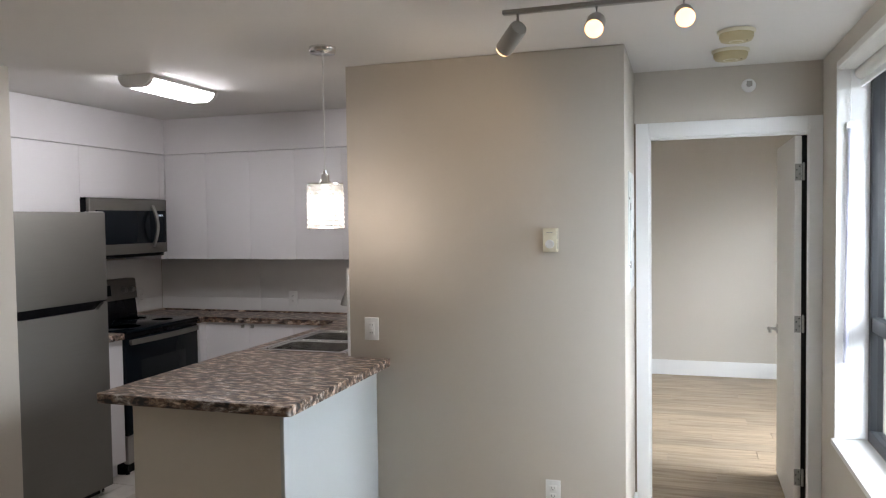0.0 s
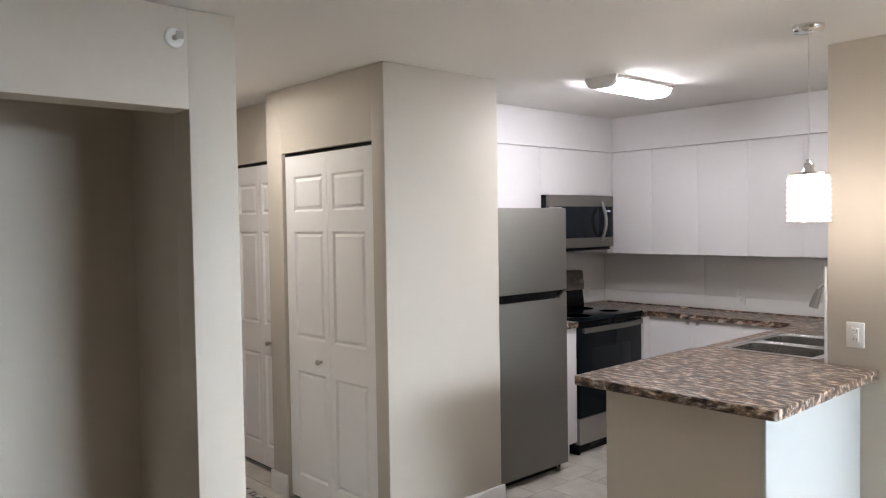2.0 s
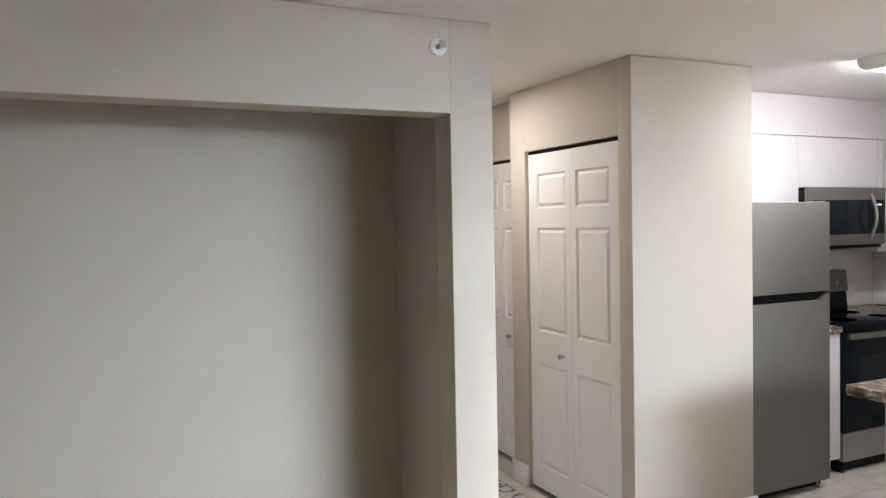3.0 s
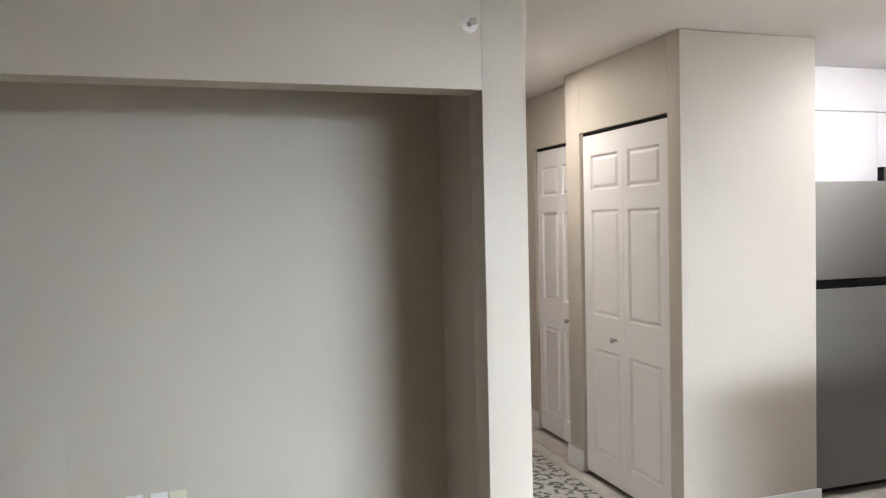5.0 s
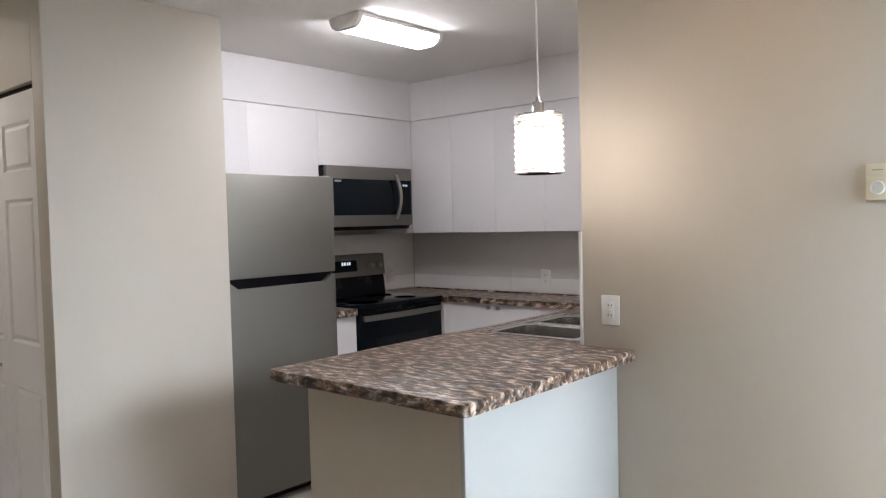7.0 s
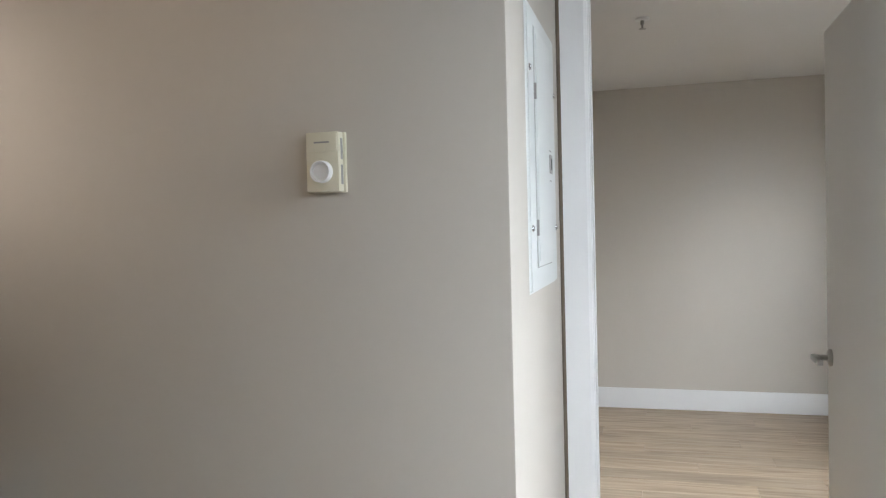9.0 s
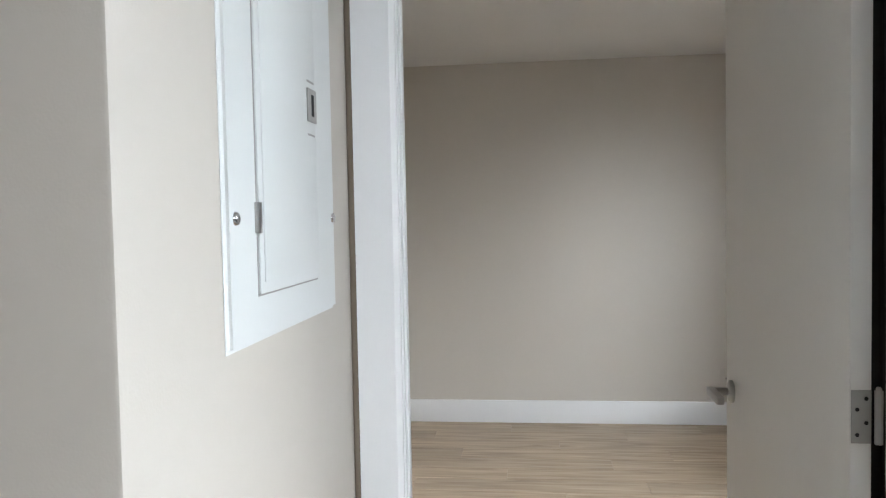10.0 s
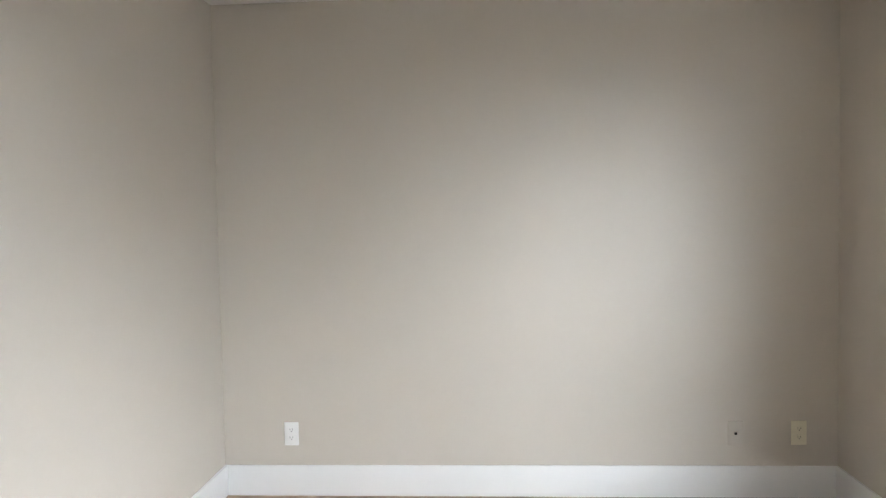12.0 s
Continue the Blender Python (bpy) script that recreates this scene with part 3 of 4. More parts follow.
dr = thing("door_bedroom", (2.216, 0.771, 0), "open white painted flush bedroom door", "door", kind="structure")
HINGE = Matrix.Translation((2.216, 0.771, 0)) @ Matrix.Rotation(-(ang), 4, "Z")


def on_door(bm):
    """From the closed door, its hinge at the origin and the leaf along -x, to its open place."""
    bmesh.ops.transform(bm, matrix=HINGE, verts=bm.verts[:])
    return bm


leaf = part("leaf", on_door(box(-0.802, -0.003, -0.002, 0.032, 0.012, 2.062, 0.002)), GREYDOOR, dr)
for z in (0.25, 1.07, 1.872):
    hg = bmesh.new()
    box(-0.001, 0.0012, -0.001, 0.030, z - 0.044, z + 0.044, 0.0004, bm=hg)
    lathe([(0.0065, 0), (0.0065, 0.088)], (0.004, 0.040, z - 0.044), "z", 12, bm=hg)
    lathe([(0.0045, 0), (0.0045, 0.004), (0.003, 0.006), (0, 0.006)], (0.004, 0.040, z + 0.044), "z", 12, bm=hg)
    part("hinge", on_door(hg), GREYMETAL, dr, "grey metal butt hinge")
    for dz, u in ((-0.03, 0.008), (-0.010, 0.022), (0.012, 0.008), (0.03, 0.022)):
        part("screw", on_door(lathe([(0.0035, 0), (0.003, 0.0012), (0, 0.0012)], (0.0011, u, z + dz), "x", 10)), DARK, dr)
rose = part("handle_rose", on_door(lathe([(0.030, 0), (0.030, 0.006), (0.022, 0.011), (0.010, 0.012), (0.010, 0.055), (0, 0.055)], (-0.742, -0.002, 0.938), "-y", 22)), NICKEL, dr, "satin nickel round rose", flat=False)
part("lever", on_door(box(-0.752, -0.637, -0.066, -0.046, 0.927, 0.949, 0.004)), NICKEL, rose, "flat satin nickel lever")
rose = part("handle_rose", on_door(lathe([(0.030, 0), (0.030, 0.006), (0.022, 0.011), (0.010, 0.012), (0.010, 0.04), (0, 0.04)], (-0.742, 0.032, 0.938), "y", 22)), NICKEL, dr, "satin nickel round rose", flat=False)
part("lever", on_door(box(-0.752, -0.642, 0.068, 0.086, 0.927, 0.949, 0.004)), NICKEL, rose, "flat satin nickel lever")

# ---------------------------------------------------------------- windows


def window(name, x, y0, y1, z0, z1, divisions, rail, label, parent_depth=0.06):
    w = thing(name, (x, (y0 + y1) / 2, z0), label, "window", kind="structure")
    f = 0.055
    part("window_frame", box(x, x + parent_depth, y0, y1, z0, z0 + f, 0.003), FRAMEBLACK, w)
    part("window_frame", box(x, x + parent_depth, y0, y1, z1 - f, z1, 0.003), FRAMEBLACK, w)
    cuts = [y0 + (y1 - y0) * k / divisions for k in range(divisions + 1)]
    for k, c in enumerate(cuts):
        a = c if k == 0 else c - f if k == divisions else c - f / 2
        part("mullion", box(x, x + parent_depth, a, a + f, z0 + f, z1 - f, 0.003), FRAMEBLACK, w)
    for a, c in zip(cuts, cuts[1:]):
        part("rail", box(x + 0.004, x + parent_depth - 0.004, a + f, c - f, rail - 0.033, rail + 0.033, 0.003), FRAMEBLACK, w)
        for q0, q1 in ((z0 + f, rail - 0.033), (rail + 0.033, z1 - f)):
            p = part("pane", box(x + 0.026, x + 0.032, a + f * 0.5, c - f * 0.5, q0, q1), PANE, w)
            p.visible_shadow = False
    return w


window("window_living", 2.482, -1.92, 0.39, 0.58, 2.36, 3, 1.135, "black-framed window with wide panes in the living room")
window("window_bedroom", 3.54, 0.95, 2.85, 0.62, 2.16, 2, 1.2, "black-framed bedroom window")
solid("sill_living", box(2.325, 2.482, -1.92, 0.39, 0.552, 0.58, 0.004), TRIM, "white painted window sill board", "window sill", kind="structure")
solid("reveal_living", box(2.342, 2.4815, 0.378, 0.389, 0.581, 2.359), TRIM, "white painted window reveal", "trim", kind="structure")
solid("sill_bedroom", box(3.43, 3.54, 0.95, 2.85, 0.622, 0.645, 0.004), TRIM, "white painted bedroom window sill", "window sill", kind="structure")

bl = thing("roller_blind", (2.39, -0.38, 2.25), "rolled-up white roller blind under the ceiling", "blind")
part("cassette", prism([(2.342, 2.438), (2.342, 2.33), (2.352, 2.32), (2.42, 2.32), (2.432, 2.335), (2.432, 2.36), (2.432, 2.3595), (2.34, 2.438)][:6] + [(2.432, 2.3585), (2.4, 2.3585), (2.4, 2.3585 + 0.0005)], "y", -1.13, 0.372), BLIND, bl)
part("roll", lathe([(0.030, 0), (0.030, 1.49)], (2.445, 0.37, 2.30), "-y", 20), BLIND, bl, flat=False)
part("hem_bar", box(2.436, 2.448, -1.12, 0.365, 2.235, 2.262, 0.003), TRIM, bl)
wd = thing("blind_wand", (2.40, 0.355, 0.95), "translucent lavender blind control wand by the window", "blind wand")
part("clip", box(2.378, 2.412, 0.345, 0.372, 2.045, 2.075, 0.004), PLASTIC, wd, "clear plastic clip")
part("rod", sweep([(2.395, 0.358, 2.05), (2.388, 0.352, 1.5), (2.379, 0.345, 0.95)], 0.011, 8), WAND, wd, flat=False)
part("cord", sweep([(2.396, 0.359, 2.32), (2.395, 0.358, 2.06)], 0.003, 6), PLASTIC, wd)

# ---------------------------------------------------------------- kitchen
CT = 0.942   # top of the worktops

# worktop: peninsula with sink leg, rear run, short piece by the fridge


def worktop(outline, name, label, hole=None):
    bm = bmesh.new()
    if hole:
        x0, x1, y0, y1 = hole
        (ax, ay), (bx, by) = outline[0], outline[2]
        for o in ([(ax, ay), (bx, ay), (bx, y0), (ax, y0)], [(ax, y1), (bx, y1), (bx, by), (ax, by)], [(ax, y0), (x0, y0), (x0, y1), (ax, y1)], [(x1, y0), (bx, y0), (bx, y1), (x1, y1)]):
            prism(o, "z", CT - 0.040, CT, bm=bm)
        bmesh.ops.remove_doubles(bm, verts=bm.verts[:], dist=1e-5)
    else:
        prism(outline, "z", CT - 0.040, CT, bm=bm)
    return bm


top = thing("worktop", (-0.25, -0.2, CT), "brown stone-look laminate worktop of the peninsula and kitchen", "worktop")
bm = bmesh.new()
prism([(-0.695, -1.035), (0.222, -1.035), (0.222, -0.003), (-0.695, -0.003)], "z", CT - 0.040, CT, bm=bm)
bmesh.ops.bevel(bm, geom=[e for e in bm.edges if abs(e.verts[0].co.z - e.verts[1].co.z) > 0.03 and e.verts[0].co.y < -1.0], offset=0.02, segments=4, affect="EDGES", profile=0.5)
bmesh.ops.bevel(bm, geom=[e for e in bm.edges if abs(e.verts[0].co.z - CT) < 1e-4 and abs(e.verts[1].co.z - CT) < 1e-4 and not (e.verts[0].co.y > -0.01 and e.verts[1].co.y > -0.01)], offset=0.005, segments=3, affect="EDGES", profile=0.5)
part("peninsula_top", bm, COUNTER, top)
SINK = (-0.575, -0.085, 0.085, 0.80)
part("sink_top", worktop([(-0.67, -0.0028), (-0.002, -0.0028), (-0.002, 1.615), (-0.67, 1.615)], "w", "", SINK), COUNTER, top)
part("rear_top", prism([(-1.79, 1.275), (-0.6703, 1.275), (-0.6703, 1.615), (-2.44, 1.615), (-2.44, 1.215), (-1.79, 1.215)], "z", CT - 0.040, CT), COUNTER, top)
part("upstand", box(-2.44, -0.016, 1.6155, 1.628, CT - 0.04, CT + 0.012, 0.002), COUNTER, top)
part("side_top", box(-2.44, -1.795, 0.165, 0.425, CT - 0.040, CT, 0.003), COUNTER, top)

# peninsula body
pen = thing("peninsula_base", (-0.21, -0.5, 0), "peninsula base with beige front and white end panel", "kitchen base")
part("front_panel", box(-0.575, 0.128, -0.95, -0.93, 0.001, CT - 0.0415), WALL, pen, "beige painted front panel")
part("end_panel", box(0.1285, 0.147, -0.952, -0.003, 0.001, CT - 0.0415, 0.002), WALLW, pen, "white end panel")
part("carcass", box(-0.575, 0.128, -0.9295, -0.003, 0.001, CT - 0.042), WALLW, pen)


def cabinet(name, x0, x1, y0, y1, z0, z1, face, label, group, kick=0.0, pull=None, doors=1):
    """A flat-front cabinet: carcass, slab doors on one face, small tab pulls."""
    c = thing(name, ((x0 + x1) / 2, (y0 + y1) / 2, z0), label, "cabinet", group=group)
    t, g = 0.019, 0.0005
    if face == "+x":
        part("body", box(x0, x1 - t - 0.002, y0 + g, y1 - g, z0 + kick, z1), CAB, c)
        if kick:
            part("toe_kick", box(x0, x1 - 0.07, y0 + g, y1 - g, z0, z0 + kick), CAB, c)
        step = (y1 - y0) / doors
        for k in range(doors):
            a, e = y0 + k * step + g, y0 + (k + 1) * step - g
            d = part("door", box(x1 - t, x1, a, e, z0 + kick + g, z1 - g, 0.0007), CAB, c)
            if pull:
                part("pull", box(x1, x1 + 0.018, e - 0.05, e - 0.03, z1 - 0.035, z1 - 0.012, 0.002), NICKEL, d, "small nickel tab pull")
    else:
        part("body", box(x0 + g, x1 - g, y0 + t + 0.002, y1, z0 + kick, z1), CAB, c)
        if kick:
            part("toe_kick", box(x0 + g, x1 - g, y0 + 0.07, y1, z0, z0 + kick), CAB, c)
        step = (x1 - x0) / doors
        for k in range(doors):
            a, e = x0 + k * step + g, x0 + (k + 1) * step - g
            d = part("door", box(a, e, y0, y0 + t, z0 + kick + g, z1 - g, 0.0007), CAB, c)
            if pull:
                px = e - 0.05 if (k + pull) % 2 else a + 0.03
                part("pull", box(px, px + 0.02, y0 - 0.018, y0, z1 - 0.035, z1 - 0.012, 0.002), NICKEL, d, "small nickel tab pull")
    return c


UX, UY, UB, UT = -2.12, 1.28, 1.378, 2.170
UPPER = "white upper cabinets"
cabinet("upper_cabinet", -2.45, UX, -0.61, 0.425, 1.732, UT, "+x", "white flat-front cabinet above the fridge", UPPER, doors=2)
cabinet("upper_cabinet", -2.45, UX, 0.425, 1.215, 1.832, UT, "+x", "white flat-front cabinet above the microwave", UPPER, doors=1)
part("filler", box(-2.13, UX, 1.2165, UY - 0.002, 1.378, UT), CAB, cabinet("upper_cabinet", -2.45, -2.135, 1.2165, 1.627, UB, UT, "-y", "white blind corner upper cabinet", UPPER))
for a, e in ((-2.118, -1.756), (-1.756, -1.384), (-1.384, -1.011), (-1.011, -0.639), (-0.639, -0.266), (-0.266, -0.014)):
    cabinet("upper_cabinet", a, e, UY, 1.627, UB, UT, "-y", "white flat-front wall cabinet above the backsplash", UPPER)
solid("bulkhead_left", box(-2.448, UX + 0.001, -0.615, UY - 0.001, UT + 0.004, H - 0.001), CAB, "white filler panel above the cabinets", "bulkhead", kind="structure")
solid("bulkhead_back", box(-2.448, -0.002, UY - 0.001 + 0.0005, 1.628, UT + 0.004, H - 0.001), CAB, "white filler panel above the wall cabinets", "bulkhead", kind="structure")

LOWER = "white base cabinets"
cabinet("base_cabinet", -2.44, -1.815, 0.17, 0.425, 0, CT - 0.042, "+x", "narrow white base cabinet between fridge and range", LOWER, kick=0.10)
for k, (a, e) in enumerate(((-1.795, -1.43), (-1.43, -1.06), (-1.06, -0.672))):
    cabinet("base_cabinet", a, e, 1.298, 1.612, 0, CT - 0.042, "-y", "white flat-front base cabinet along the rear wall", LOWER, kick=0.10, pull=1 + k)
cabinet("base_cabinet", -2.44, -1.797, 1.222, 1.612, 0, CT - 0.042, "-y", "white blind corner base cabinet", LOWER, kick=0.10)
cabinet("base_cabinet", -0.58, -0.003, 0.0, 1.296, 0, CT - 0.24, "-y", "white sink base cabinet", LOWER, kick=0.10)

# backsplash panels in two courses
bs = thing("backsplash", (-1.2, 1.62, CT), "white backsplash panels with fine seams", "backsplash", kind="structure")
for z0, z1 in ((CT + 0.013, 1.052), (1.0535, 1.376)):
    for a, e in ((-2.436, -1.52), (-1.5185, -0.60), (-0.5985, -0.014)):
        part("panel", box(a, e, 1.6195, 1.6285, z0, z1, 0.001), SPLASH, bs)
    for a, e in ((0.17, 0.80), (0.8015, 1.618)):
        part("panel", box(-2.449, -2.438, a, e, z0, z1, 0.001), SPLASH, bs)
part("panel", box(-0.012, -0.001, -0.006, 1.615, CT + 0.002, 1.40, 0.0015), SPLASH, bs)


def outlet_plate(name, x, y, z, face, style, label, w=0.072, h=0.117, material=PLASTIC):
    """A wall plate with its inserts, on a wall that faces -y or +x."""
    o = thing(name, (x, y, z - h / 2), label, "wall plate", group="wall plates")

    def slab(u0, u1, v0, v1, d0, d1, bev=0.0):
        if face == "-y":
            return box(x + u0, x + u1, y - d1, y - d0, z + v0, z + v1, bev)
        return box(x + d0, x + d1, y + u0, y + u1, z + v0, z + v1, bev)

    part("plate", slab(-w / 2, w / 2, -h / 2, h / 2, 0.0, 0.006, 0.002), material, o)
    if style == "duplex":
        for s in (-1, 1):
            r = part("socket", slab(-0.016, 0.016, s * 0.02 - 0.0135, s * 0.02 + 0.0135, 0.0055, 0.0085, 0.001), material, o)
            for u in (-0.0065, 0.0065):
                part("slot", slab(u - 0.0012, u + 0.0012, s * 0.02 - 0.001, s * 0.02 + 0.007, 0.0082, 0.0089), DARK, r)
            part("slot", slab(-0.002, 0.002, s * 0.02 - 0.009, s * 0.02 - 0.005, 0.0082, 0.0089), DARK, r)
    elif style == "decora":
        r = part("insert", slab(-0.0165, 0.0165, -0.0335, 0.0335, 0.0055, 0.0085, 0.001), material, o)
        for s in (-1, 1):
            for u in (-0.0065, 0.0065):
                part("slot", slab(u - 0.0012, u + 0.0012, s * 0.02 - 0.003, s * 0.02 + 0.005, 0.0082, 0.0089), DARK, r)
        part("button", slab(-0.008, 0.008, -0.004, 0.0035, 0.008, 0.0098, 0.0006), material, r)
    elif style == "cable":
        part("jack", slab(-0.006, 0.006, -0.006, 0.006, 0.005, 0.012, 0.002), DARK, o, "dark cable jack")
    part("screw", slab(-0.003, 0.003, h * 0.41 - 0.003, h * 0.41 + 0.003, 0.0055, 0.0072, 0.001), material, o)
    return o


outlet_plate("outlet", 0.124, 0.0, 1.092, "-y", "decora", "white outlet plate above the peninsula end", 0.078, 0.117)
outlet_plate("outlet", 1.055, 0.0, 0.33, "-y", "duplex", "white duplex outlet low on the partition wall")
outlet_plate("outlet", -1.225, 1.6195, 1.055, "-y", "decora", "white outlet plate on the backsplash")
outlet_plate("outlet", -2.438, 1.36, 1.07, "+x", "decora", "white outlet plate beside the range")
outlet_plate("outlet", 0.801, 4.586, 0.312, "-y", "duplex", "white duplex outlet on the bedroom rear wall")
outlet_plate("cable_plate", 2.973, 4.586, 0.312, "-y", "cable", "beige painted cable plate on the bedroom rear wall", material=WALL)
outlet_plate("outlet", 3.27, 4.586, 0.315, "-y", "duplex", "pale duplex outlet near the bedroom corner", material=CREAM)
outlet_plate("outlet", -2.10, -3.936, 0.29, "+x", "duplex", "white duplex outlet low in the closet")
outlet_plate("outlet", -2.10, -3.83, 0.29, "+x", "decora", "white data plate low in the closet")
outlet_plate("cable_plate", -2.10, -3.748, 0.29, "+x", "cable", "cream cable plate low in the closet", material=CREAM)

ap = thing("access_panel", (-2.10, -4.4, 0.2), "beige painted access panel in the closet wall", "access panel")
part("frame", box(-2.10, -2.094, -4.60, -4.204, 0.20, 0.712, 0.002), WALL, ap)
part("door", box(-2.0945, -2.0905, -4.575, -4.234, 0.225, 0.675, 0.001), WALL, ap)
for y in (-4.53, -4.28):
    part("latch", box(-2.091, -2.0895, y - 0.018, y + 0.018, 0.655, 0.660), WALL, ap)

# fridge
FX, F0, F1, FT = -1.68, -0.562, 0.157, 1.722
fr = thing("fridge", (-2.05, -0.2, 0), "stainless steel top-freezer fridge between wall and range", "fridge")
part("body", box(-2.42, FX - 0.062, F0 + 0.004, F1 - 0.004, 0.035, FT - 0.012, 0.004), GREYMETAL, fr, "grey cabinet")
fz = part("freezer_door", box(FX - 0.060, FX, F0, F1, 1.192, FT, 0.005), STEEL, fr, "brushed steel freezer door")
part("lip", box(FX - 0.056, FX - 0.004, F0 + 0.004, F1 - 0.004, 1.187, 1.193), BLACK, fz)
lower = prism([(F0, 0.055), (F1, 0.055), (F1, 1.178), (F1 - 0.028, 1.178), (F1 - 0.082, 1.140), (F0 + 0.082, 1.140), (F0 + 0.028, 1.178), (F0, 1.178)], "x", FX - 0.060, FX)
bmesh.ops.bevel(lower, geom=[e for e in lower.edges], offset=0.003, segments=2, affect="EDGES")
fd = part("fridge_door", lower, STEEL, fr, "brushed steel fridge door")
part("pocket", box(FX - 0.058, FX - 0.028, F0 + 0.01, F1 - 0.01, 1.13, 1.187), BLACK, fr, "black recessed handle pocket")
part("gasket", box(FX - 0.066, FX - 0.058, F0 + 0.012, F1 - 0.012, 0.07, FT - 0.02), DARK, fr)
part("grille", box(FX - 0.075, FX - 0.050, F0 + 0.02, F1 - 0.02, 0.012, 0.052, 0.003), BLACK, fr, "black toe grille")
part("hinge_cover", box(FX - 0.10, FX - 0.02, F1 - 0.06, F1 - 0.01, FT - 0.011, FT + 0.006, 0.003), GREYMETAL, fr)
for y in (F0 + 0.05, F1 - 0.05):
    part("foot", lathe([(0.018, 0), (0.018, 0.008), (0.008, 0.012), (0.008, 0.04)], (FX - 0.055, y, 0.0), "z", 12), GREYMETAL, fr)

# range
SX, S0, S1 = -1.80, 0.430, 1.200
rg = thing("range", (-2.1, 0.815, 0), "black glass electric range with stainless steel trim", "range")
part("body", box(-2.43, SX - 0.045, S0, S1, 0.055, 0.932, 0.003), BLACK, rg)
ctop = part("cooktop", box(-2.36, SX + 0.012, S0, S1, 0.932, 0.954, 0.004), BGLASS, rg, "black glass cooktop")
for x, y, r in ((-2.22, 0.62, 0.075), (-2.22, 1.01, 0.095), (-1.96, 0.62, 0.105), (-1.96, 1.01, 0.075)):
    part("burner_ring", lathe([(r, 0), (r, 0.0004), (r - 0.003, 0.0004), (r - 0.003, 0)], (x, y, 0.954), "z", 36), OVENGLASS, ctop)
bg = bmesh.new()
prism([(-2.43, 0.92), (-2.345, 0.92), (-2.335, 0.965), (-2.352, 1.085), (-2.43, 1.085)], "y", S0 + 0.004, S1 - 0.004, bm=bg)
part("backguard", bg, BLACK, rg, "black lower backguard")
cp = part("control_panel", prism([(-2.435, 1.086), (-2.335, 1.086), (-2.350, 1.232), (-2.362, 1.238), (-2.435, 1.238)], "y", S0 + 0.002, S1 - 0.002), STEEL, rg, "stainless control panel")
CPX = -2.341
part("display", prism([(CPX + 0.0015, 1.115), (CPX + 0.003, 1.115), (CPX - 0.0055, 1.200), (CPX - 0.008, 1.200)], "y", 0.70, 0.93), BGLASS, cp, "black glass display")
for k in range(4):
    y = 0.79 + k * 0.020 + (0.006 if k > 1 else 0)
    part("digit", box(CPX - 0.002, CPX + 0.0018, y, y + 0.012, 1.168, 1.190), DISPLAY, cp, "lit digit")
for y in (0.485, 0.57, 1.06, 1.14):
    kb = part("knob", lathe([(0.024, 0), (0.024, 0.006), (0.019, 0.010), (0.017, 0.030), (0, 0.031)], (-2.344, y, 1.155), "x", 18), NICKEL, cp, "round steel knob", flat=False)
    part("grip", box(-2.314, -2.306, y - 0.003, y + 0.003, 1.139, 1.171, 0.001), NICKEL, kb)
od = part("oven_door", box(SX - 0.043, SX, S0 + 0.004, S1 - 0.004, 0.262, 0.900, 0.004), BGLASS, rg, "black glass oven door")
part("oven_window", box(SX - 0.001, SX + 0.001, S0 + 0.15, S1 - 0.15, 0.45, 0.74, 0.0005), OVENGLASS, od)
part("top_trim", box(SX - 0.03, SX + 0.004, S0 + 0.004, S1 - 0.004, 0.902, 0.930, 0.003), BLACK, rg)
hb = bmesh.new()
n = 14
prof = [(SX + 0.030 + 0.022 * math.sin(math.pi * k / n), S0 + 0.03 + (S1 - S0 - 0.06) * k / n) for k in range(n + 1)]
prism(prof + [(x - 0.014, y) for x, y in reversed(prof)], "z", 0.858, 0.892, bm=hb)
part("handle", hb, STEEL, od, "bowed stainless oven handle")
for y in (S0 + 0.05, S1 - 0.05):
    part("bracket", box(SX, SX + 0.026, y - 0.012, y + 0.012, 0.862, 0.888, 0.002), STEEL, od)
part("drawer", box(SX - 0.04, SX - 0.001, S0 + 0.006, S1 - 0.006, 0.075, 0.256, 0.004), STEELV, rg, "stainless storage drawer")
part("kick", box(-2.40, SX - 0.05, S0 + 0.01, S1 - 0.01, 0.0, 0.058), BLACK, rg)
for y in (S0 + 0.03, S1 - 0.03):
    part("foot", lathe([(0.016, 0), (0.016, 0.01), (0.008, 0.014), (0.008, 0.06)], (SX - 0.035, y, 0.0), "z", 12), BLACK, rg)

# microwave over the range
MX, M0, M1, MB, MT = -2.05, 0.427, 1.205, 1.425, 1.829
mw = thing("microwave", (-2.25, 0.81, MB), "stainless steel over-the-range microwave under the cabinet", "microwave")
part("body", box(-2.445, MX - 0.032, M0, M1, MB, MT, 0.003), BLACK, mw)
md = part("door", box(MX - 0.03, MX, M0 + 0.002, M1 - 0.002, MB + 0.012, MT - 0.002, 0.006), STEEL, mw, "stainless front")
part("door_glass", box(MX - 0.001, MX + 0.0015, M0 + 0.055, M1 - 0.19, MB + 0.085, MT - 0.085, 0.0008), BGLASS, md, "black glass window")
pn = part("control_panel", box(MX - 0.001, MX + 0.0015, M1 - 0.125, M1 - 0.014, MB + 0.085, MT - 0.085, 0.0008), BGLASS, md, "black glass touch panel")
part("door_edge", box(MX - 0.001, MX + 0.001, M1 - 0.189, M1 - 0.126, MB + 0.085, MT - 0.085), BGLASS, md)
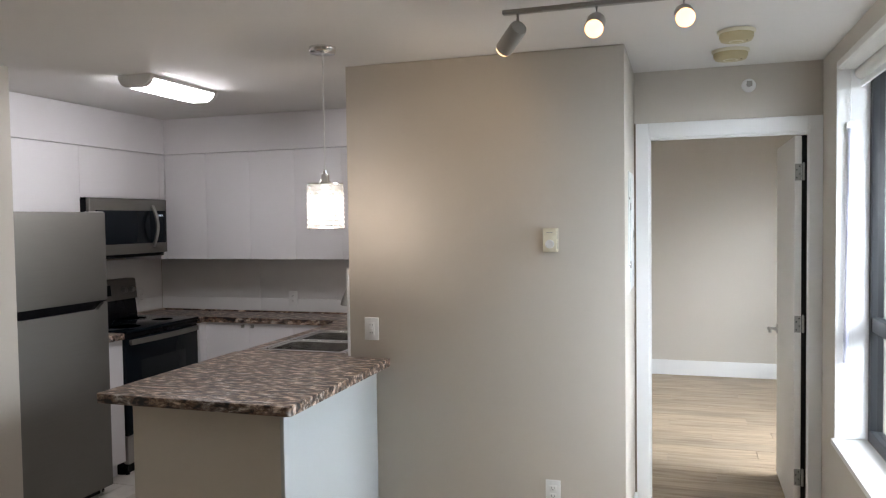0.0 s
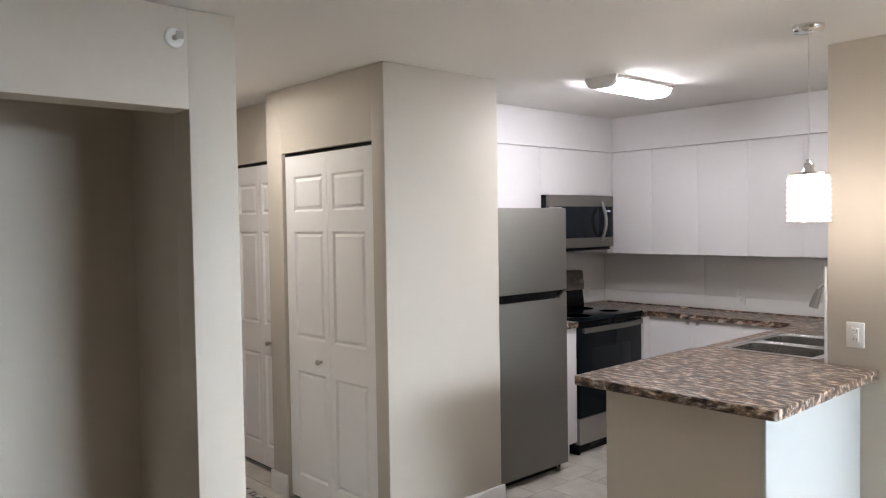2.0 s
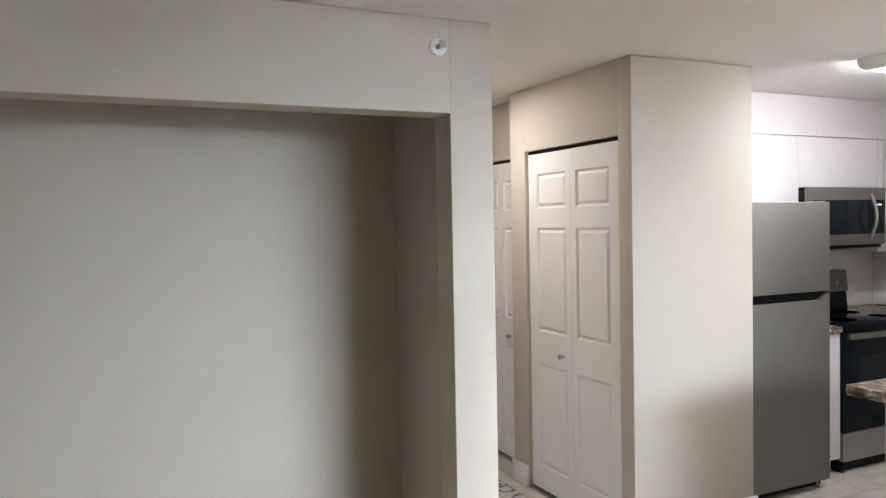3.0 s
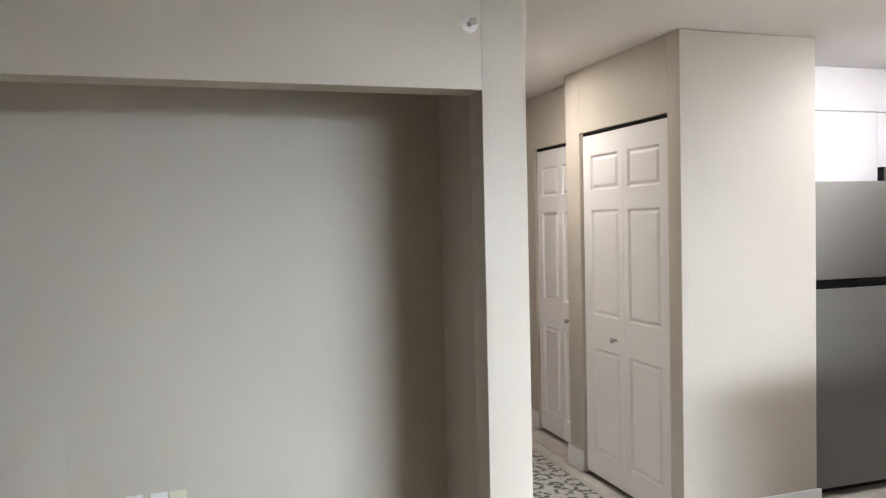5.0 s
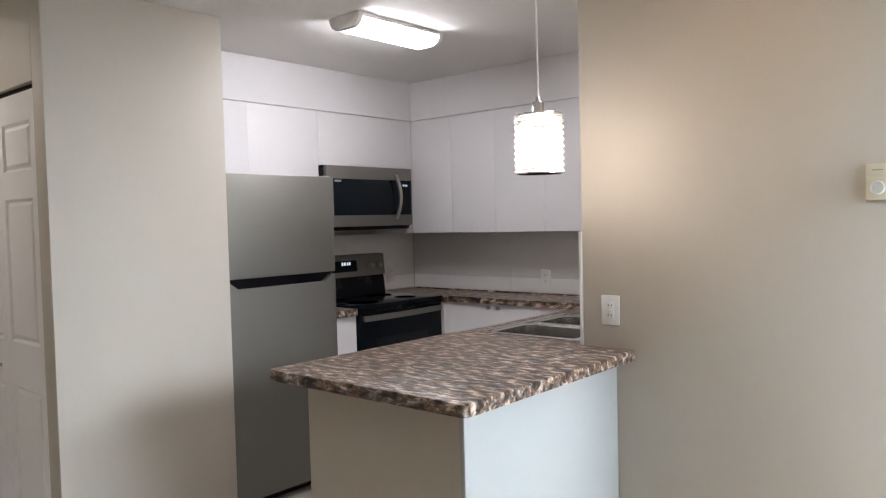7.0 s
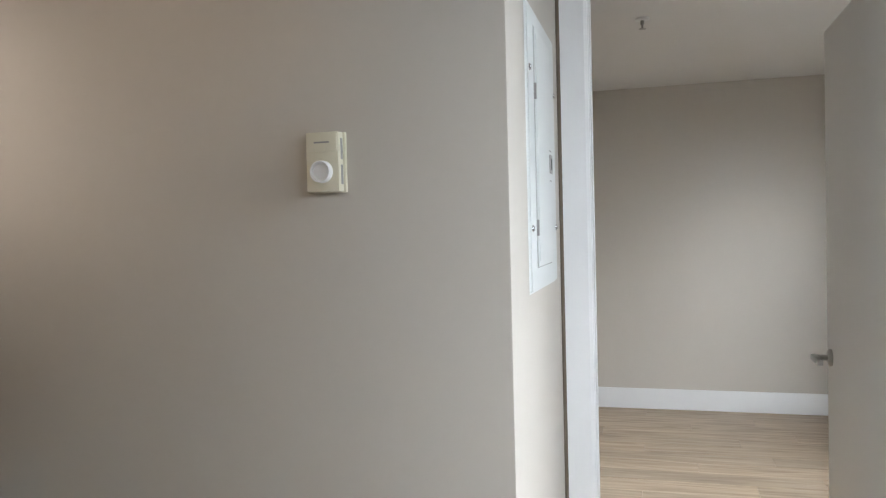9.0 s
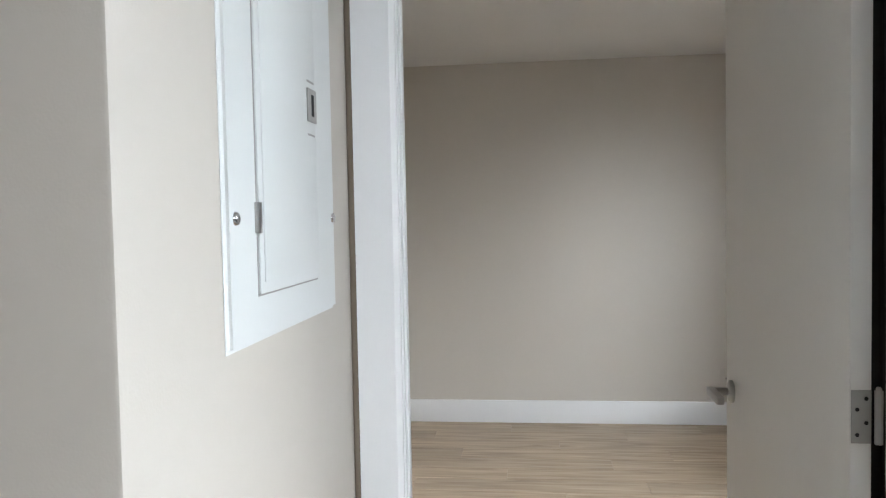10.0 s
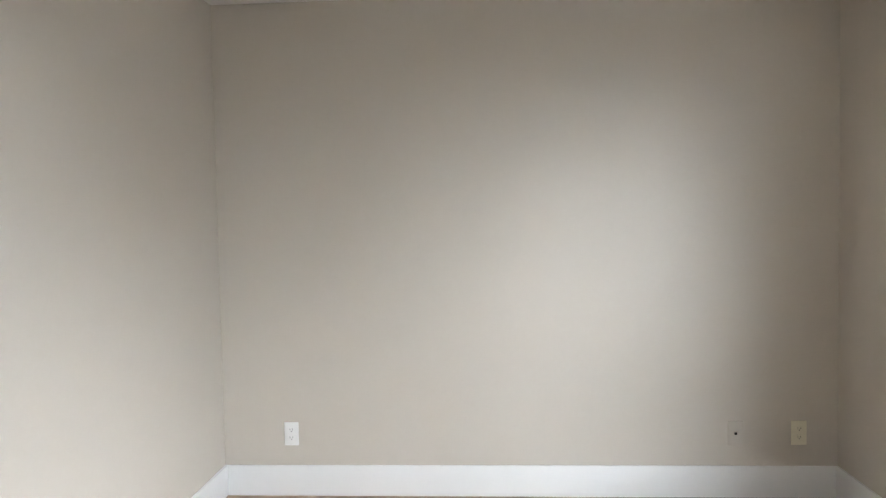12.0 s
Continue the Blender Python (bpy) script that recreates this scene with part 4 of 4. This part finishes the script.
for k in range(3):
    part("digit", box(MX + 0.0014, MX + 0.002, M1 - 0.095 + k * 0.018, M1 - 0.085 + k * 0.018, MT - 0.125, MT - 0.112), DISPLAY, pn, "lit digit")
for j in range(5):
    for k in range(3):
        part("key", box(MX + 0.0014, MX + 0.0019, M1 - 0.105 + k * 0.030, M1 - 0.090 + k * 0.030, MB + 0.10 + j * 0.024, MB + 0.104 + j * 0.024), OVENGLASS, pn)
part("badge", box(MX + 0.0014, MX + 0.002, M0 + 0.065, M0 + 0.12, MT - 0.105, MT - 0.093), GREYMETAL, md)
pts = [(MX + 0.010 + 0.042 * math.sin(math.pi * k / 12), M1 - 0.163, MB + 0.055 + (MT - MB - 0.10) * k / 12) for k in range(13)]
hb = bmesh.new()
prism([(p[0], p[2]) for p in pts] + [(p[0] - 0.012, p[2]) for p in reversed(pts)], "y", M1 - 0.176, M1 - 0.150, bm=hb)
part("handle", hb, STEELV, md, "bowed stainless handle")
part("vent", box(-2.40, MX - 0.02, M0 + 0.02, M1 - 0.02, MB - 0.012, MB - 0.0005, 0.003), BLACK, mw, "black underside vent")
part("lamp_lens", box(-2.16, -2.09, 0.98, 1.10, MB - 0.016, MB - 0.0125, 0.001), PLASTIC, mw)

# sink
sk = thing("sink", (-0.33, 0.44, CT), "double-bowl stainless steel sink set in the worktop", "sink")
x0, x1, y0, y1 = SINK


def bowl(a, c, e, f, depth):
    bm = bmesh.new()
    t = 0.0015
    r = 0.05
    loops = []
    for inset, z in ((0.0, CT + 0.002), (0.012, CT - 0.006), (0.018, CT - depth * 0.9), (0.05, CT - depth)):
        ring = []
        aa, cc, ee, ff = a + inset, c - inset, e + inset, f - inset
        for cx, cy, s in ((cc - r, ff - r, 0), (aa + r, ff - r, 90), (aa + r, ee + r, 180), (cc - r, ee + r, 270)):
            for k in range(6):
                g = radians(s + 18 * k)
                ring.append(bm.verts.new((cx + r * math.cos(g), cy + r * math.sin(g), z)))
        loops.append(ring)
    for p, q in zip(loops, loops[1:]):
        for k in range(len(p)):
            bm.faces.new((p[k], p[(k + 1) % len(p)], q[(k + 1) % len(q)], q[k]))
    bm.faces.new(loops[-1])
    return bm


ym = (y0 + y1) / 2
SINKSTEEL = brushed("sink_steel", (0.62, 0.61, 0.59), 0.22, 0)
part("bowl", bowl(x0 + 0.006, x1 - 0.02, y0 + 0.012, ym - 0.012, 0.19), SINKSTEEL, sk)
part("bowl", bowl(x0 + 0.006, x1 - 0.02, ym + 0.012, y1 - 0.012, 0.19), SINKSTEEL, sk)
for a, c, e, f in ((x0 - 0.02, x1 + 0.02, y0 - 0.018, y0 + 0.012), (x0 - 0.02, x1 + 0.02, y1 - 0.012, y1 + 0.018), (x0 - 0.02, x1 + 0.02, ym - 0.012, ym + 0.012), (x0 - 0.02, x0 + 0.006, y0 + 0.0121, ym - 0.0121), (x0 - 0.02, x0 + 0.006, ym + 0.0121, y1 - 0.0121), (x1 - 0.02, x1 + 0.02, y0 + 0.0121, ym - 0.0121), (x1 - 0.02, x1 + 0.02, ym + 0.0121, y1 - 0.0121)):
    part("rim", box(a, c, e, f, CT + 0.0005, CT + 0.0045, 0.0015), CHROME, sk)
for y in ((y0 + ym) / 2, (ym + y1) / 2):
    part("drain", lathe([(0.045, 0), (0.042, 0.003), (0.02, 0.001), (0, 0.001)], (-0.34, y, CT - 0.19), "z", 20), CHROME, sk)

fc = thing("faucet", (-0.05, 0.46, CT), "chrome pull-down kitchen faucet behind the sink", "faucet")
part("base", lathe([(0.028, 0), (0.028, 0.006), (0.021, 0.012), (0.019, 0.09), (0, 0.09)], (-0.045, 0.46, CT + 0.0045), "z", 18), CHROME, fc, flat=False)
arc = [(-0.045, 0.46, CT + 0.09), (-0.045, 0.46, CT + 0.255)] + [(-0.045 - 0.095 * (1 - math.cos(radians(k * 14))), 0.46, CT + 0.255 + 0.095 * math.sin(radians(k * 14))) for k in range(1, 11)]
part("neck", sweep(arc, 0.0125, 12), CHROME, fc, flat=False)
e = arc[-1]
part("spray_head", sweep([e, (e[0] - 0.012, e[1], e[2] - 0.03), (e[0] - 0.026, e[1], e[2] - 0.075), (e[0] - 0.034, e[1], e[2] - 0.105)], [0.014, 0.017, 0.022, 0.024], 14), NICKEL, fc, flat=False)
part("lever", sweep([(-0.045, 0.44, CT + 0.06), (-0.045, 0.40, CT + 0.075), (-0.05, 0.36, CT + 0.10)], [0.009, 0.007, 0.006]), CHROME, fc, flat=False)

# ceiling light of the kitchen
kl = thing("ceiling_light", (-1.11, 0.12, H), "lit fluorescent ceiling light with white wrap diffuser", "ceiling light")
L0, L1, LX = -0.235, 0.365, -1.115
sec = [(LX - 0.10, H - 0.001), (LX - 0.10, H - 0.022), (LX - 0.085, H - 0.048), (LX - 0.055, H - 0.066), (LX + 0.055, H - 0.066), (LX + 0.085, H - 0.048), (LX + 0.10, H - 0.022), (LX + 0.10, H - 0.001)]
part("housing", box(LX - 0.103, LX + 0.103, L0 + 0.03, L1 - 0.03, H - 0.020, H - 0.001, 0.002), PLASTIC, kl)
part("diffuser", prism([(LX + (u - LX) * 0.97, v + (0.001 if v < H - 0.03 else 0)) for u, v in sec], "y", L0 + 0.03, L1 - 0.03), LENS, kl, "glowing ribbed diffuser")
for a, c in ((L0, L0 + 0.03), (L1 - 0.03, L1)):
    part("end_cap", prism([(LX + (u - LX) * 1.03, v) for u, v in sec], "y", a, c), PLASTIC, kl, "white end cap")

# pendant above the peninsula
px, py = 0.088, -0.43
pd = thing("pendant_lamp", (px, py, H), "lit pendant lamp with ribbed clear glass shade", "pendant lamp")
part("canopy", lathe([(0.062, 0), (0.062, -0.018), (0.056, -0.027), (0.0, -0.028)], (px, py, H - 0.0005), "z", 28), CHROME, pd, "chrome canopy", flat=False)
part("cord", sweep([(px, py, H - 0.027), (px, py, 2.1), (px, py, 1.875)], 0.0035, 8), PLASTIC, pd, "pale cord")
part("socket", lathe([(0.010, 0.06), (0.010, 0.045), (0.020, 0.042), (0.020, 0.012), (0.026, 0.008), (0.026, 0.0), (0, 0)], (px, py, 1.822), "z", 20), CHROME, pd, "chrome socket cap", flat=False)
part("top_ring", lathe([(0.083, 0.006), (0.083, 0.0), (0.02, 0.0), (0.02, 0.006)], (px, py, 1.816), "z", 36), CHROME, pd)
prof = []
for k in range(41):
    z = 1.618 + 0.196 * k / 40
    prof.append((0.083 + 0.0045 * math.sin(2 * math.pi * k / 4.4) , z))
shade = bmesh.new()
tmp = bmesh.new()
nn = 40
rows = [[tmp.verts.new(((r + 0.0012 * math.sin(9 * q + 5 * z * 60)) * math.cos(2 * math.pi * q / nn), (r + 0.0012 * math.sin(9 * q + 5 * z * 60)) * math.sin(2 * math.pi * q / nn), z)) for q in range(nn)] for r, z in prof + [(0.079, z) for r, z in reversed(prof[::4])]]
for a, c in zip(rows, rows[1:] + rows[:1]):
    for q in range(nn):
        tmp.faces.new((a[q], a[(q + 1) % nn], c[(q + 1) % nn], c[q]))
bmesh.ops.translate(tmp, vec=(px, py, 0), verts=tmp.verts[:])
join(shade, tmp)
sh = part("shade", shade, SHADEGLASS, pd, "ribbed clear glass cylinder", flat=False)
sh.visible_shadow = False
part("rim", lathe([(0.085, 0.0), (0.085, 0.004), (0.078, 0.004), (0.078, 0.0)], (px, py, 1.614), "z", 36), CHROME, pd)
part("bulb", lathe([(0.013, 0.09), (0.018, 0.07), (0.033, 0.04), (0.033, 0.02), (0.022, 0.004), (0, 0)], (px, py, 1.715), "z", 18), BULB, pd, "lit white bulb", flat=False)

pl_data = bpy.data.lights.new("pendant_bulb", "POINT")
pl_data.energy, pl_data.color, pl_data.shadow_soft_size = 3.6, (1.0, 0.86, 0.75), 0.05
new("pendant_bulb", pl_data).location = (px, py, 1.70)

# track light on the living room ceiling
TY, TZ = -0.82, 2.405
tr = thing("track_light", (1.5, TY, H), "satin grey ceiling track with three lit spot heads", "track light")
part("bar", box(1.02, 2.02, TY - 0.014, TY + 0.014, TZ - 0.008, TZ + 0.008, 0.003), GREYMETAL, tr)
part("canopy", lathe([(0.06, 0), (0.06, -0.02), (0, -0.022)], (1.52, TY, H - 0.0005), "z", 24), GREYMETAL, tr)
part("stem", box(1.51, 1.53, TY - 0.01, TY + 0.01, TZ + 0.008, H - 0.02), GREYMETAL, tr)
HEADS = (((1.075, TY - 0.01, 2.372), (0.35, -0.02, 1.85)), ((1.36, TY - 0.02, 2.372), (1.43, -3.0, 1.35)), ((1.655, TY - 0.02, 2.372), (1.75, -3.2, 1.5)))
for eye, aim in HEADS:
    d = (Vector(aim) - Vector(eye)).normalized()
    turn = d.to_track_quat("Z", "Y").to_matrix().to_4x4()
    start = Vector(eye) - d * 0.015 + Vector((0, 0, -0.035))
    hd = part("spot_head", lathe([(0.012, -0.004), (0.030, 0.0), (0.033, 0.01), (0.033, 0.125), (0.029, 0.127), (0.029, 0.11), (0.0, 0.11)], start, turn, 22), GREYMETAL, tr, "satin grey cylinder head", flat=False)
    part("arm", sweep([(eye[0], TY, TZ - 0.006), (eye[0], TY, TZ - 0.045), tuple(start + d * 0.03)], 0.006, 8), GREYMETAL, tr)
    part("bulb", lathe([(0.029, 0.112), (0.0315, 0.128), (0.026, 0.138), (0, 0.143)], start, turn, 18), WARMBULB, hd, "lit warm bulb", flat=False)
    spot_lamp("track_spot", start + d * 0.160, aim, 3.0 if aim[1] > -1 else 2, WARM, 120, 0.025, 0.9)

# recessed light in the hall
pl = thing("recessed_light", (-2.59, -1.95, H), "lit round recessed light in the hall ceiling", "recessed light")
part("trim_ring", lathe([(0.088, 0), (0.086, -0.004), (0.072, -0.006), (0.070, -0.002), (0.070, 0)], (-2.59, -1.95, H + 0.0015), "z", 32), PLASTIC, pl, flat=False)
part("lens", lathe([(0.070, 0.0), (0.070, -0.003), (0, -0.004)], (-2.59, -1.95, H + 0.001), "z", 28), POTLENS, pl, "glowing lens")


# ---------------------------------------------------------------- small fittings
def sidewall_sprinkler(x, y, z, axis, label):
    s = thing("sprinkler", (x, y, z), label, "sprinkler", group="wall sprinklers")
    part("escutcheon", lathe([(0.036, 0), (0.035, 0.006), (0.028, 0.009), (0.022, 0.006), (0, 0.006)], (x, y, z), axis, 24), PLASTIC, s, "round white escutcheon", flat=False)
    d = Vector({"-y": (0, -1, 0), "x": (1, 0, 0)}[axis])
    c = Vector((x, y, z))
    side = Vector((0, 1, 0)) if axis == "x" else Vector((1, 0, 0))
    part("body", lathe([(0.010, 0.004), (0.010, 0.022), (0.006, 0.026), (0.006, 0.04), (0, 0.04)], (x, y, z), axis, 14), NICKEL, s, "nickel body")
    for sgn in (-1, 1):
        part("frame_arm", sweep([c + d * 0.02 + side * sgn * 0.009, c + d * 0.036 + side * sgn * 0.013, c + d * 0.05 + side * sgn * 0.004], 0.0025, 6), NICKEL, s)
    q = c + d * 0.052
    a = q - side * 0.014 - Vector((0, 0, 0.012))
    e = q + side * 0.014 + Vector((0, 0, 0.016))
    lo, hi = [min(a[k], e[k]) for k in range(3)], [max(a[k], e[k]) for k in range(3)]
    lo = [lo[k] - (0.001 if abs(d[k]) else 0) for k in range(3)]
    hi = [hi[k] + (0.001 if abs(d[k]) else 0) for k in range(3)]
    part("deflector", box(lo[0], hi[0], lo[1], hi[1], lo[2], hi[2], 0.0005), GREYMETAL, s)
    return s


sidewall_sprinkler(-1.284, -2.58, 2.325, "x", "white sidewall sprinkler above the closet opening")
sidewall_sprinkler(1.985, 0.728, 2.332, "-y", "white sidewall sprinkler above the bedroom door")
sidewall_sprinkler(-3.80, -1.681, 2.335, "x", "white sidewall sprinkler above the entry door")

bsp = thing("ceiling_sprinkler", (1.60, 2.6, H), "white pendent sprinkler on the bedroom ceiling", "sprinkler")
part("escutcheon", lathe([(0.036, 0), (0.035, -0.008), (0.022, -0.012), (0, -0.012)], (1.60, 2.6, H), "z", 24), PLASTIC, bsp, flat=False)
part("body", lathe([(0.010, -0.01), (0.010, -0.03), (0.005, -0.034), (0.005, -0.05), (0.018, -0.052), (0.018, -0.054), (0, -0.054)], (1.60, 2.6, H), "z", 16), NICKEL, bsp, flat=False)

for y, r, label in ((-0.075, 0.070, "yellowed round smoke alarm on the ceiling"), (0.325, 0.078, "yellowed round detector on a white ring")):
    sd = thing("smoke_alarm", (1.872, y, H), label, "smoke alarm", group="ceiling alarms")
    part("base", lathe([(r + 0.008, 0), (r + 0.008, -0.010), (r + 0.004, -0.014), (0, -0.014)], (1.872, y, H), "z", 32), CREAM, sd, flat=False)
    part("cover", lathe([(r, -0.013), (r, -0.030), (r * 0.9, -0.043), (r * 0.3, -0.047), (0, -0.047)], (1.872, y, H), "z", 32), YELLOW, sd, "yellowed domed cover", flat=False)
    part("vent_slot", lathe([(r * 0.42, -0.044), (r * 0.42, -0.0475), (r * 0.36, -0.0475), (r * 0.36, -0.044)], (1.872, y, H), "z", 24), CREAM, sd)
    part("indicator", lathe([(0.004, -0.040), (0.004, -0.046), (0, -0.047)], (1.872 + r * 0.6, y - 0.01, H), "z", 8), DARK, sd)

# thermostat
tx0, tx1, tz0, tz1, td = 1.021, 1.087, 1.489, 1.600, 0.034
th = thing("thermostat", ((tx0 + tx1) / 2, 0, tz0), "aged cream wall thermostat with round dial", "thermostat")
part("back_plate", box(tx0 - 0.001, tx1 + 0.003, -0.010, 0.0, tz0 - 0.001, tz1 + 0.001, 0.002), CREAM, th)
cover = part("cover", box(tx0, tx1, -td, -0.0101, tz0, tz1, 0.003), CREAM, th)
part("top_lip", box(tx0 + 0.003, tx1 - 0.003, -td - 0.0015, -td + 0.001, tz1 - 0.036, tz1 - 0.004, 0.001), CREAM, cover)
part("scale_slot", box(tx0 + 0.018, tx1 - 0.018, -td - 0.0025, -td, tz1 - 0.021, tz1 - 0.018), GREYMETAL, cover)
part("dial", lathe([(0.021, 0), (0.020, 0.013), (0.019, 0.014), (0.016, 0.013), (0.015, 0.008), (0, 0.008)], ((tx0 + tx1) / 2, -td, tz0 + 0.037), "-y", 28), PLASTIC, th, "round white dial", flat=False)
for a, c in ((tz0 + 0.014, tz0 + 0.050), (tz0 + 0.060, tz1 - 0.012)):
    part("side_vent", box(tx1 - 0.001, tx1 + 0.0008, -td + 0.010, -0.016, a, c), GREYMETAL, cover)

# electrical panel on the side of the partition
PX = 1.398
ep = thing("electrical_panel", (PX, 0.389, 1.276), "white painted steel electrical panel in the wall", "electrical panel")
cov = bmesh.new()
prism([(0.189, 1.276), (0.593, 1.276), (0.593, 1.876), (0.189, 1.876)], "x", PX + 0.0005, PX + 0.0065, bm=cov)
bmesh.ops.bevel(cov, geom=[e for e in cov.edges if e.verts[0].co.x > PX + 0.006 and e.verts[1].co.x > PX + 0.006], offset=0.0055, segments=3, affect="EDGES")
part("cover", cov, PANELPAINT, ep)
part("door_gap", box(PX + 0.0064, PX + 0.0068, 0.2675, 0.496, 1.3265, 1.8385), GREYMETAL, ep, "dark seam round the panel door")
pdoor = part("door", box(PX + 0.0066, PX + 0.0095, 0.270, 0.494, 1.329, 1.836, 0.001), PANELPAINT, ep, "white hinged panel door")
part("door_field", box(PX + 0.0094, PX + 0.0112, 0.281, 0.483, 1.341, 1.824, 0.0009), PANELPAINT, pdoor)
for y, z in ((0.211, 1.411), (0.581, 1.411), (0.211, 1.740), (0.581, 1.740)):
    part("screw", lathe([(0.0075, 0), (0.0065, 0.003), (0.003, 0.0045), (0, 0.0045)], (PX + 0.0062, y, z), "x", 14), CHROME, ep, "round steel screw", flat=False)
for z in (1.412, 1.700):
    part("hinge", box(PX + 0.006, PX + 0.0125, 0.263, 0.272, z - 0.017, z + 0.017, 0.0015), NICKEL, ep, "small steel hinge")
la = part("latch", box(PX + 0.0112, PX + 0.0140, 0.449, 0.486, 1.538, 1.582, 0.001), GREYMETAL, pdoor, "grey slide latch")
part("latch_slot", box(PX + 0.0139, PX + 0.0146, 0.462, 0.472, 1.546, 1.574), DARK, la)
for z0, z1 in ((1.590, 1.593), (1.520, 1.5225)):
    part("label_mark", box(PX + 0.0111, PX + 0.0116, 0.452, 0.483, z0, z1), GREYMETAL, pdoor)

# rug in the hall
rg2 = thing("runner_rug", (-2.3, -1.85, 0), "grey and cream patterned runner rug on the hall floor", "rug")
part("field", box(-3.045, -1.47, -2.145, -1.535, 0.0006, 0.0075, 0.002), RUG, rg2, "grey floret pattern")
for a, c, e, f in ((-3.08, -1.435, -1.5345, -1.50), (-3.08, -1.435, -2.18, -2.1455), (-3.08, -3.0455, -2.145, -1.535), (-1.4695, -1.435, -2.145, -1.535)):
    part("binding", box(a, c, e, f, 0.0006, 0.008, 0.002), RUGEDGE, rg2, "plain cream border")

# ---------------------------------------------------------------- floor pieces


def pieces(name, x0, x1, y0, y1, sx, sy, gap, stagger, material):
    """Tiles or planks, each an object, of shared meshes where they are whole."""
    shared = {}
    row = 0
    y = y0
    while y < y1 - 0.01:
        e = min(y + sy, y1)
        x = x0 - (sx * stagger[row % len(stagger)])
        while x < x1 - 0.01:
            a, c = max(x, x0), min(x + sx, x1)
            if c - a > 0.02:
                key = (round(c - a, 4), round(e - y, 4))
                if key not in shared:
                    bm = box(gap / 2, c - a - gap / 2, gap / 2, e - y - gap / 2, -0.012, 0.0, 0.0012, seg=1)
                    me = smooth_mesh(bm, name)
                    me.materials.append(material)
                    shared[key] = me
                ob = new(name, shared[key])
                ob.location = (a, y, 0)
                ob.parent = floor_slab
            x += sx
        y = e
        row += 1


pieces("plank", 0.457, 3.455, 0.795, 4.586, 1.22, 0.178, 0.0016, (0.1, 0.62, 0.33, 0.85, 0.5), OAK)
pieces("plank", 1.484, 2.274, 0.73, 0.795, 1.22, 0.178, 0.0016, (0.2,), OAK)
pieces("plank", -0.575, 2.34, -2.45, 0.0, 1.22, 0.178, 0.0016, (0.1, 0.62, 0.33, 0.85, 0.5), OAK)
pieces("plank", -1.284, -0.575, -2.45, -1.425, 1.22, 0.178, 0.0016, (0.1, 0.62, 0.33, 0.85, 0.5), OAK)
pieces("plank", 1.39, 2.34, 0.0, 0.73, 1.22, 0.178, 0.0016, (0.4, 0.7), OAK)
pieces("plank", -2.10, 2.34, -5.60, -2.45, 1.22, 0.178, 0.0016, (0.1, 0.62, 0.33, 0.85, 0.5), OAK)
pieces("floor_tile", -3.80, -1.284, -2.34, -1.425, 0.61, 0.305, 0.004, (0.1, 0.6), TILE)
pieces("floor_tile", -3.80, -2.72, -1.425, -1.28, 0.61, 0.305, 0.004, (0.1,), TILE)
pieces("floor_tile", -1.545, -0.575, -1.425, 1.30, 0.61, 0.305, 0.004, (0.3, 0.8), TILE)
pieces("floor_tile", -2.45, -1.545, -0.62, 1.30, 0.61, 0.305, 0.004, (0.8, 0.3), TILE)
